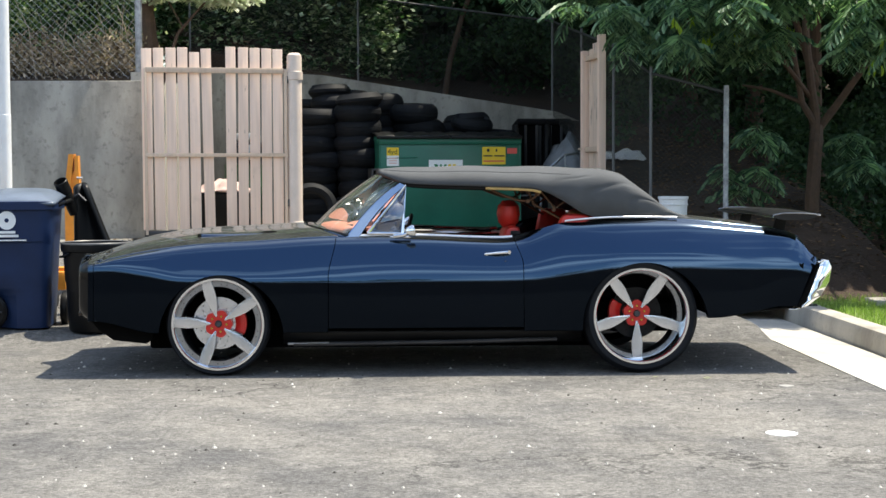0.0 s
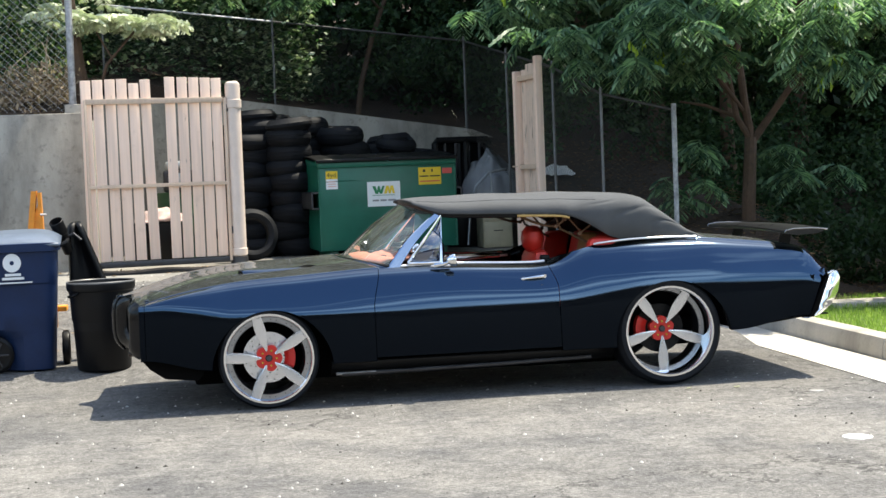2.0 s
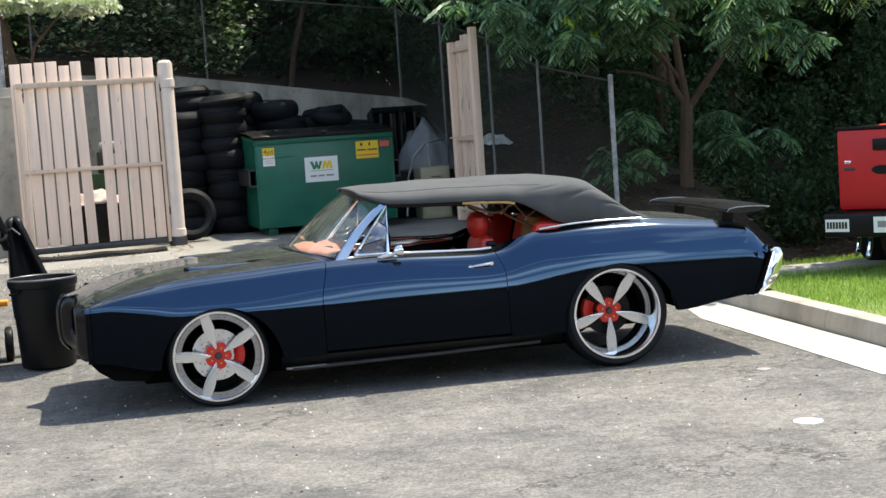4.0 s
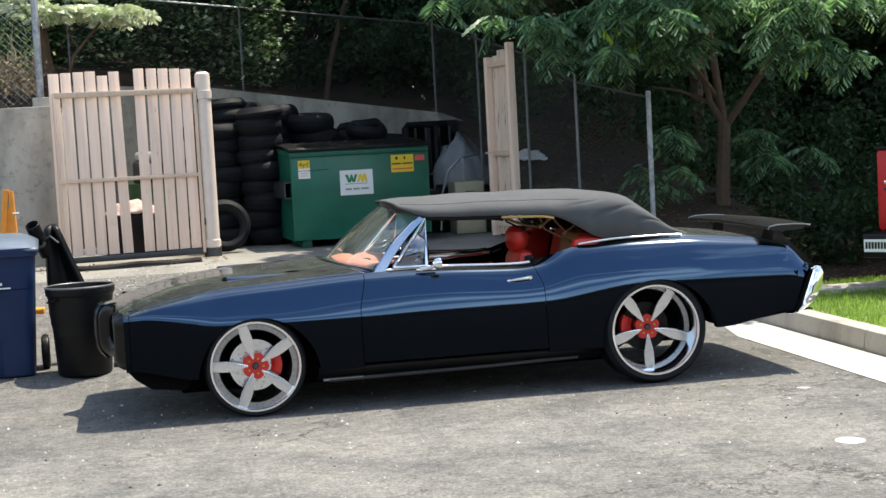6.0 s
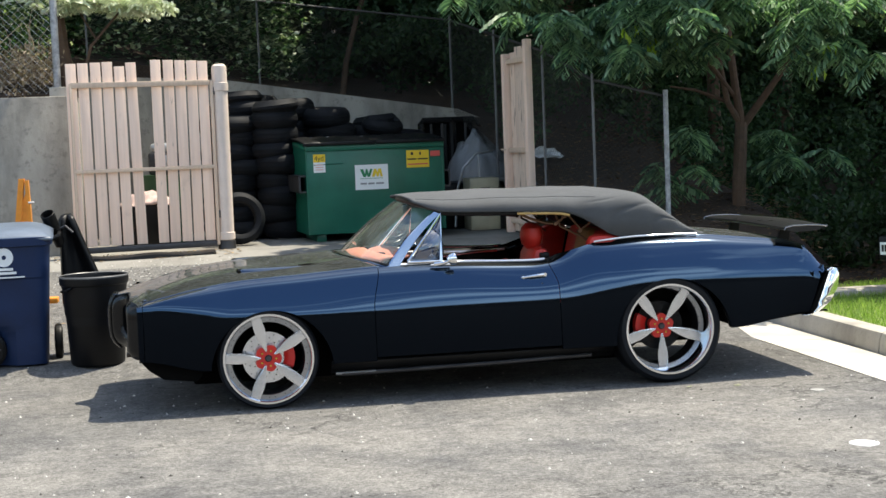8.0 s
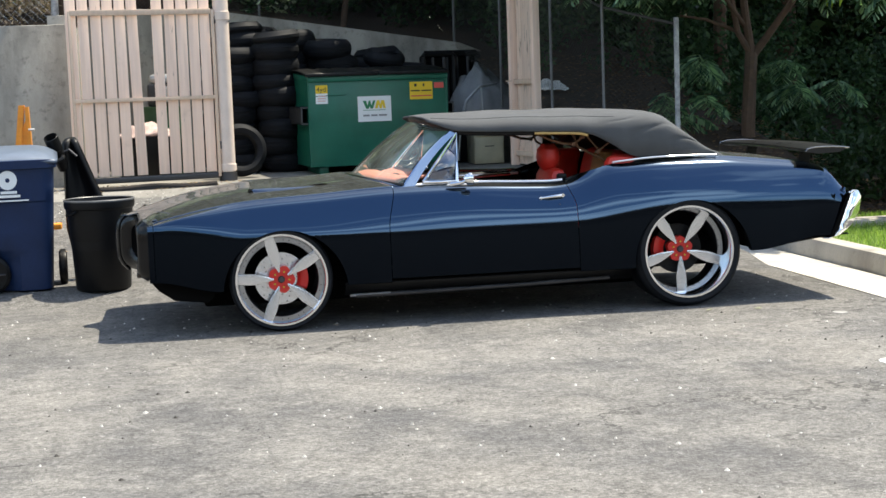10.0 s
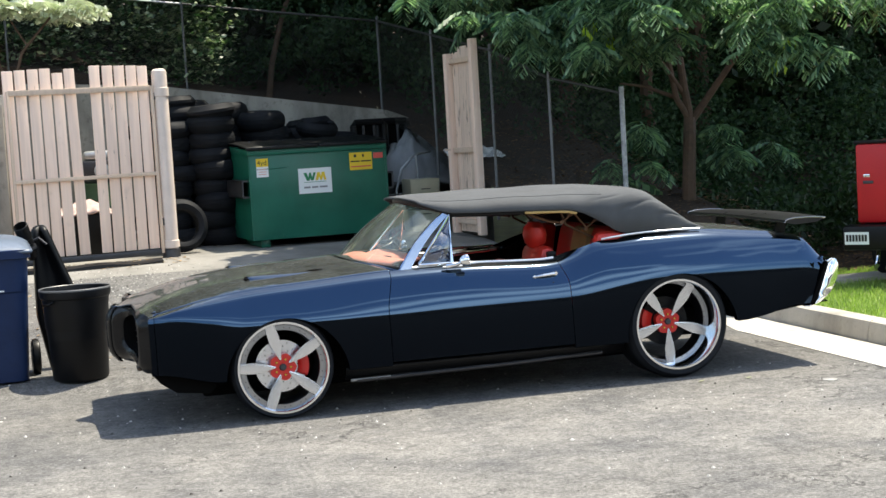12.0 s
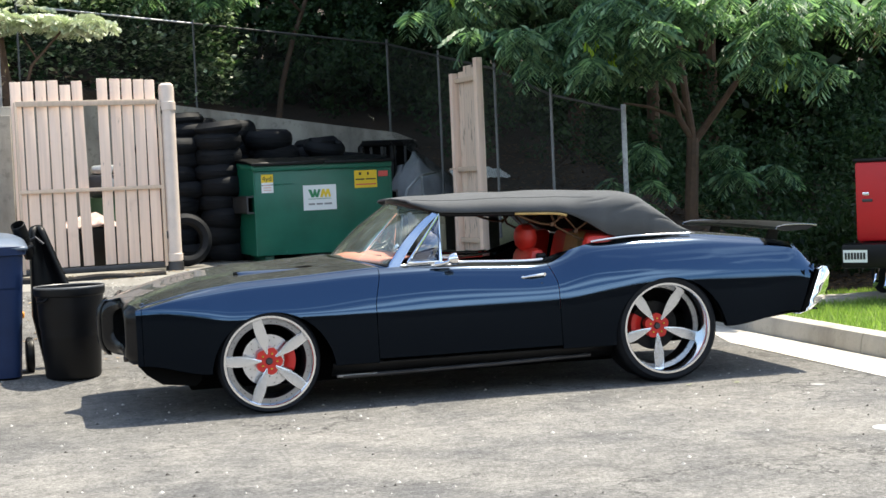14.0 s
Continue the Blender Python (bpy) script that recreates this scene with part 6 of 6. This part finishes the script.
# undergrowth on the bank
cs, rad = [], []
while len(cs) < 1150:
    x, y = rng.uniform(-11, 15), rng.uniform(8.9, 22)
    if x < -2.05 and y < 9.9 or -2.05 <= x < 3.9 and y < 12.75 or 3.9 <= x < 5.4 and y < 7.2 or x >= 5.4 and y < 7.4 or x > 6.5 + 0.5 * (y - 4.5) and y < 10.5:
        continue
    z = hill_z(x, y)
    lo = rng.uniform(0, 1) ** 1.3
    cs.append((x, y, z + 0.15 + lo * (1.6 + 0.16 * max(0, y - 9))))
    rad.append(rng.uniform(0.3, 0.7))
cs, rad = np.array(cs), np.array(rad)
quads("undergrowth", leaf_quads(rng, clumps(rng, cs, rad, 190), 0.10, 0.45, 0.55), WOODS, None, "dense dark green undergrowth on the bank", "stuff")
# leafy climbers just behind the back wall, sun flecks painted on some leaves
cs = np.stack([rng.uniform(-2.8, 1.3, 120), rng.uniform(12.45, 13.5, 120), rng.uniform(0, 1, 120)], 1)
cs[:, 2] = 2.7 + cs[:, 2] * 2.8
quads("climbers", leaf_quads(rng, clumps(rng, cs, 0.42, 130), 0.11, 0.7, 0.62), leafy("sun_flecked_climber_leaf", (0.025, 0.06, 0.022), (0.52, 0.62, 0.42), 0.3, 0.35, True), None, "leafy climbers behind the chain-link fence", "stuff")
# low leaves near the lawn's edge and by the truck
cs = np.stack([rng.uniform(6.0, 6.9, 16), rng.uniform(8.0, 9.5, 16), rng.uniform(0.9, 1.6, 16)], 1)
quads("shrub", leaf_quads(rng, clumps(rng, cs, 0.35, 120), 0.12, 0.5, 0.4), WOODS, None, "low green shrubs at the lawn's edge", "stuff")

cs = np.stack([rng.uniform(7.0, 8.9, 26), rng.uniform(5.9, 7.6, 26), rng.uniform(0.25, 1.05, 26)], 1)
quads("shrub", leaf_quads(rng, clumps(rng, cs, 0.34, 150), 0.11, 0.4, 0.4), leafy("shrub_leaf", (0.012, 0.032, 0.013), (0.055, 0.105, 0.035), 0.3), None, "green shrubs beside the parked truck", "stuff")

# leaves deep in the wood, their shade painted in as a darker green
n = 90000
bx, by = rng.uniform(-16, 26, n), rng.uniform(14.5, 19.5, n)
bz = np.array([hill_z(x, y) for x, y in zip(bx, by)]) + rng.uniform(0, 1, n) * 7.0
quads("deep_foliage", leaf_quads(rng, np.stack([bx, by, bz], 1), 0.32, 0.35, 0.6), leafy("shade_painted_leaf", (0.008, 0.022, 0.006), (0.04, 0.075, 0.02), 0.2), None, "foliage deep in the wood with its shade painted dark", "stuff")

# dry brush above the front wall
cs = np.stack([rng.uniform(-8, -2.15, 280), rng.uniform(8.95, 10.6, 280), 2.5 + 0.5 * rng.uniform(0, 1, 280) ** 1.5], 1)
quads("dry_brush", leaf_quads(rng, clumps(rng, cs, 0.34, 90), 0.085, 0.4, 0.34), BRUSH, None, "dry tan brush above the wall", "stuff")
twigs = Geo()
rt = random.Random(5)
for _ in range(90):
    x, y = rt.uniform(-8, -2.15), rt.uniform(8.95, 10.2)
    z = hill_z(x, y)
    a, b = rt.uniform(-0.5, 0.5), rt.uniform(-0.3, 0.3)
    h = rt.uniform(0.4, 1.5)
    twigs.tube([(x, y, z - 0.05), (x + a * 0.3 * h, y + b * 0.3, z + h * 0.5), (x + a * h, y + b, z + h * rt.uniform(0.6, 1.0))], [0.007, 0.005, 0.002], 4, caps=False)
part("dry_twigs", twigs, worn("pale_twig", (0.45, 0.36, 0.27), 0.9).m, None, "thin dry twigs above the wall", kind="stuff")
# bushes above the wall; the palest leaves carry painted specks of sun
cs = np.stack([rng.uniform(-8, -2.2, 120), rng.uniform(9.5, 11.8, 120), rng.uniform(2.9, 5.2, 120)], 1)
quads("bank_bushes", leaf_quads(rng, clumps(rng, cs, 0.45, 130), 0.09, 0.5, 0.5), leafy("sun_flecked_bush_leaf", (0.03, 0.07, 0.02), (0.34, 0.42, 0.18), 0.4, 0.4, True), None, "bushes above the wall with sun flecks painted on some leaves", "stuff")

# trees whose crowns shade the bank
rt = random.Random(21)
for x, y, h, r, cr in ((6.0, 14.0, 7.5, 0.14, 2.6), (4.2, 17.0, 8.5, 0.12, 2.6), (-1.2, 19.5, 8.0, 0.13, 2.6), (6.6, 12.6, 8.0, 0.16, 3.3), (9.6, 14.0, 8.5, 0.2, 3.5), (12.8, 12.5, 8.0, 0.18, 3.5), (-4.5, 17, 9.0, 0.18, 3.4), (4.6, 18.0, 10.0, 0.2, 4.0), (8.2, 19.5, 10.0, 0.2, 4.0), (-8.5, 16.5, 9.0, 0.2, 3.6), (0.2, 21.0, 11.0, 0.2, 4.5), (12.5, 19, 10, 0.2, 4.2), (16.0, 14.0, 9.0, 0.2, 4.0), (-5, 23, 11, 0.2, 4.5), (6.9, 9.6, 6.6, 0.12, 2.3), (-12.5, 15, 9, 0.2, 4), (-1.85, 9.6, 6.5, 0.1, 0.6)):
    z = hill_z(x, y)
    t = thing("tree", "tall leafy tree on the bank", "tree", (x, y, z), "trees on the bank")
    w = [rt.uniform(-0.25, 0.25) for _ in range(6)]
    paths = [([(0, 0, -0.2), (w[0], w[1] * 0.5, h * 0.3), (w[2], w[3], h * 0.6), (w[4], w[5], h)], r, r * 0.3)]
    for k in range(4):
        a = rt.uniform(0, 6.28)
        z0 = h * rt.uniform(0.35, 0.7)
        paths.append(([(w[2] * 0.8, w[3] * 0.8, z0), (math.cos(a) * cr * 0.35, math.sin(a) * cr * 0.35, z0 + 0.9), (math.cos(a) * cr * 0.75, math.sin(a) * cr * 0.75, z0 + 1.6)], r * 0.5, r * 0.12))
    part("trunk", trunk_geo(paths), BARK, t)
    n = 46 if cr > 1 else 12
    c = rng.normal(size=(n, 3))
    c = c / np.linalg.norm(c, axis=1, keepdims=True) * rng.uniform(0.3, 1.0, (n, 1)) * np.array((cr, cr, h * 0.3)) + np.array((0, 0, h * 0.82))
    quads("crown", leaf_quads(rng, clumps(rng, c, 0.8, 190), 0.24, 0.6, 0.6), WOODS, t)

# unseen long dark building with a pale fascia, added for the paint to mirror
mirrored_block = thing("building", "unseen dark building with a pale fascia, added for the paint to mirror", "building", (-60, -46, -0.06))
part("wall", Geo().box(0, 120, 0, 8, 0, 6.2, 0.02), worn("dark_brown_brick", (0.045, 0.032, 0.024), 0.9, 0.0, 0.25, 1.5).m, mirrored_block)
part("fascia", Geo().box(-0.3, 120.3, -0.3, 8.3, 6.2, 7.0, 0.03), worn("pale_fascia", (0.66, 0.65, 0.62), 0.8).m, mirrored_block)
shop = thing("building", "tan stucco workshop with dark bay doors beside the lot", "building", (-40, -34, -0.06))
part("wall", Geo().box(0, 8, 0, 42, 0, 5.6, 0.02), worn("tan_stucco", (0.42, 0.35, 0.27), 0.9, 0.0, 0.2, 2).m, shop)
part("roof", Geo().box(-0.3, 8.3, -0.3, 42.3, 5.6, 6.0, 0.03), DARKSTEEL, shop)
for k in range(6):
    y = 2.0 + 6.8 * k
    part("bay_door", Geo().box(7.97, 8.06, y, y + 3.6, 0, 3.1, 0.02), VOID, shop)

# woods behind that building, with an uneven skyline
n = 420
far = np.stack([rng.uniform(-70, 75, n), rng.uniform(-72, -56, n), np.zeros(n)], 1)
skyline = np.array([9.0 + 3.5 * noise.noise((x * 0.07, 1.7, 0)) + 2.5 * noise.noise((x * 0.23, 5.1, 0)) for x in far[:, 0]])
far[:, 2] = skyline * rng.uniform(0.25, 1.0, n)
quads("far_woods", leaf_quads(rng, clumps(rng, far, 2.2, 90), 0.9, 0.4, 0.6), WOODS, None, "dark woods behind the building across the lot", "stuff")

# grass blades on the lawn
n = 52000
gx, gy = rng.uniform(5.04, 10.5, n), rng.uniform(-2.2, 4.3, n)
keep = ~((gx > 5.6) & (gy > 3.33) & (gy < 3.77))
gx, gy = gx[keep], gy[keep]
n = len(gx)
gz = np.full(n, 0.13)
a, hgt = rng.uniform(0, 2 * math.pi, n), rng.uniform(0.03, 0.075, n)
w, lean = 0.004, rng.normal(size=(n, 2)) * 0.022
p = np.stack([gx, gy, gz], 1)
dx = np.stack([np.cos(a) * w, np.sin(a) * w, np.zeros(n)], 1)
tip = p + np.stack([lean[:, 0], lean[:, 1], hgt], 1)
quads("grass", np.stack([p - dx, p + dx, tip + dx * 0.3, tip - dx * 0.3], 1).reshape(-1, 3), GRASS, None, "short sunlit lawn grass", "stuff")

# leaf litter on the bank
n = 9000
lx, ly = rng.uniform(3.8, 9, n), rng.uniform(4.4, 11.5, n)
lz = np.array([hill_z(x, y) for x, y in zip(lx, ly)]) + 0.012
quads("leaf_litter", leaf_quads(rng, np.stack([lx, ly, lz], 1), 0.07, 0.9, 0.5), leafy("dead_leaf", (0.05, 0.03, 0.015), (0.3, 0.18, 0.09), 0.2, 0.8), None, "fallen brown leaves on the bank", "stuff")

# dead leaves and scraps swept against the gate and the bins
n = 420
sx, sy = rng.uniform(-2.3, 0.15, n), 8.2 - np.abs(rng.normal(size=n)) * 0.28
sx[300:], sy[300:] = rng.uniform(-2.6, -0.6, n - 300), rng.uniform(2.6, 6.5, n - 300)
sz = np.array([lot_z(x, y) for x, y in zip(sx, sy)]) + 0.014
quads("swept_leaves", leaf_quads(rng, np.stack([sx, sy, sz], 1), 0.06, 0.88, 0.5), leafy("swept_leaf", (0.04, 0.025, 0.015), (0.4, 0.28, 0.16), 0.15, 0.8), None, "dead leaves and scraps along the gate", "stuff")

# ---- grit and scraps on the asphalt ----
grit = Geo()
rt = random.Random(9)
for k in range(1900):
    x, y = (rt.uniform(-3.5, 4.2), rt.uniform(-7.0, 3.5)) if k < 1100 else (rt.gauss(-0.9, 0.8), rt.gauss(6.4, 0.6))
    r = rt.choice((0.005, 0.006, 0.007, 0.008, 0.01, 0.013))
    z = lot_z(x, y)
    p = [(x + r * rt.uniform(0.6, 1.3) * math.cos(q), y + r * rt.uniform(0.6, 1.3) * math.sin(q), z) for q in (0, 1.6, 3.1, 4.7)]
    grit.add(p + [(x, y, z + r * 0.9)], [(0, 1, 4), (1, 2, 4), (2, 3, 4), (3, 0, 4)])
GRIT = Mat("grit", (0.3, 0.29, 0.27), 0.9)
GRIT.color(GRIT.ramp(GRIT.island(), (0.0, (0.06, 0.055, 0.05)), (0.28, (0.05, 0.045, 0.04)), (0.32, (0.3, 0.29, 0.27)), (1.0, (0.62, 0.6, 0.55))))
part("gravel", grit, GRIT.m, None, "loose grit scattered on the asphalt", smooth=0, kind="stuff")
for x, y, a, b, rz in ((3.21, -2.43, 0.085, 0.10, 10), (3.69, -0.70, 0.05, 0.06, 30)):
    o = [(a * math.cos(q) * rt.uniform(0.8, 1.1), b * math.sin(q) * rt.uniform(0.8, 1.1)) for q in lin(0, 2 * math.pi, 15)[:-1]]
    ob = part("paint_spot", Geo().prism(o, "z", 0.0, 0.003), worn("chalky_white", (0.7, 0.7, 0.68), 0.8).m if a > 0.06 else worn("faded_paint", (0.3, 0.295, 0.28), 0.9).m)
    ob.location = (x, y, 0.0)
    tagged(ob, "splash of white paint on the asphalt", "paint spot")
dry = leafy("yellowed_leaf", (0.22, 0.24, 0.12), (0.5, 0.5, 0.4), 0.3, 0.7)
for x, y in ((2.9, -0.28), (3.25, -0.33)):
    ob = quads("fallen_leaf", leaf_quads(rng, np.array([(0, 0, 0.008), (0.02, 0.01, 0.011)]), 0.05, 0.96, 0.6), dry)
    ob.location = (x, y, 0.0)
    tagged(ob, "small dry leaf on the asphalt", "leaf", "fallen leaves")
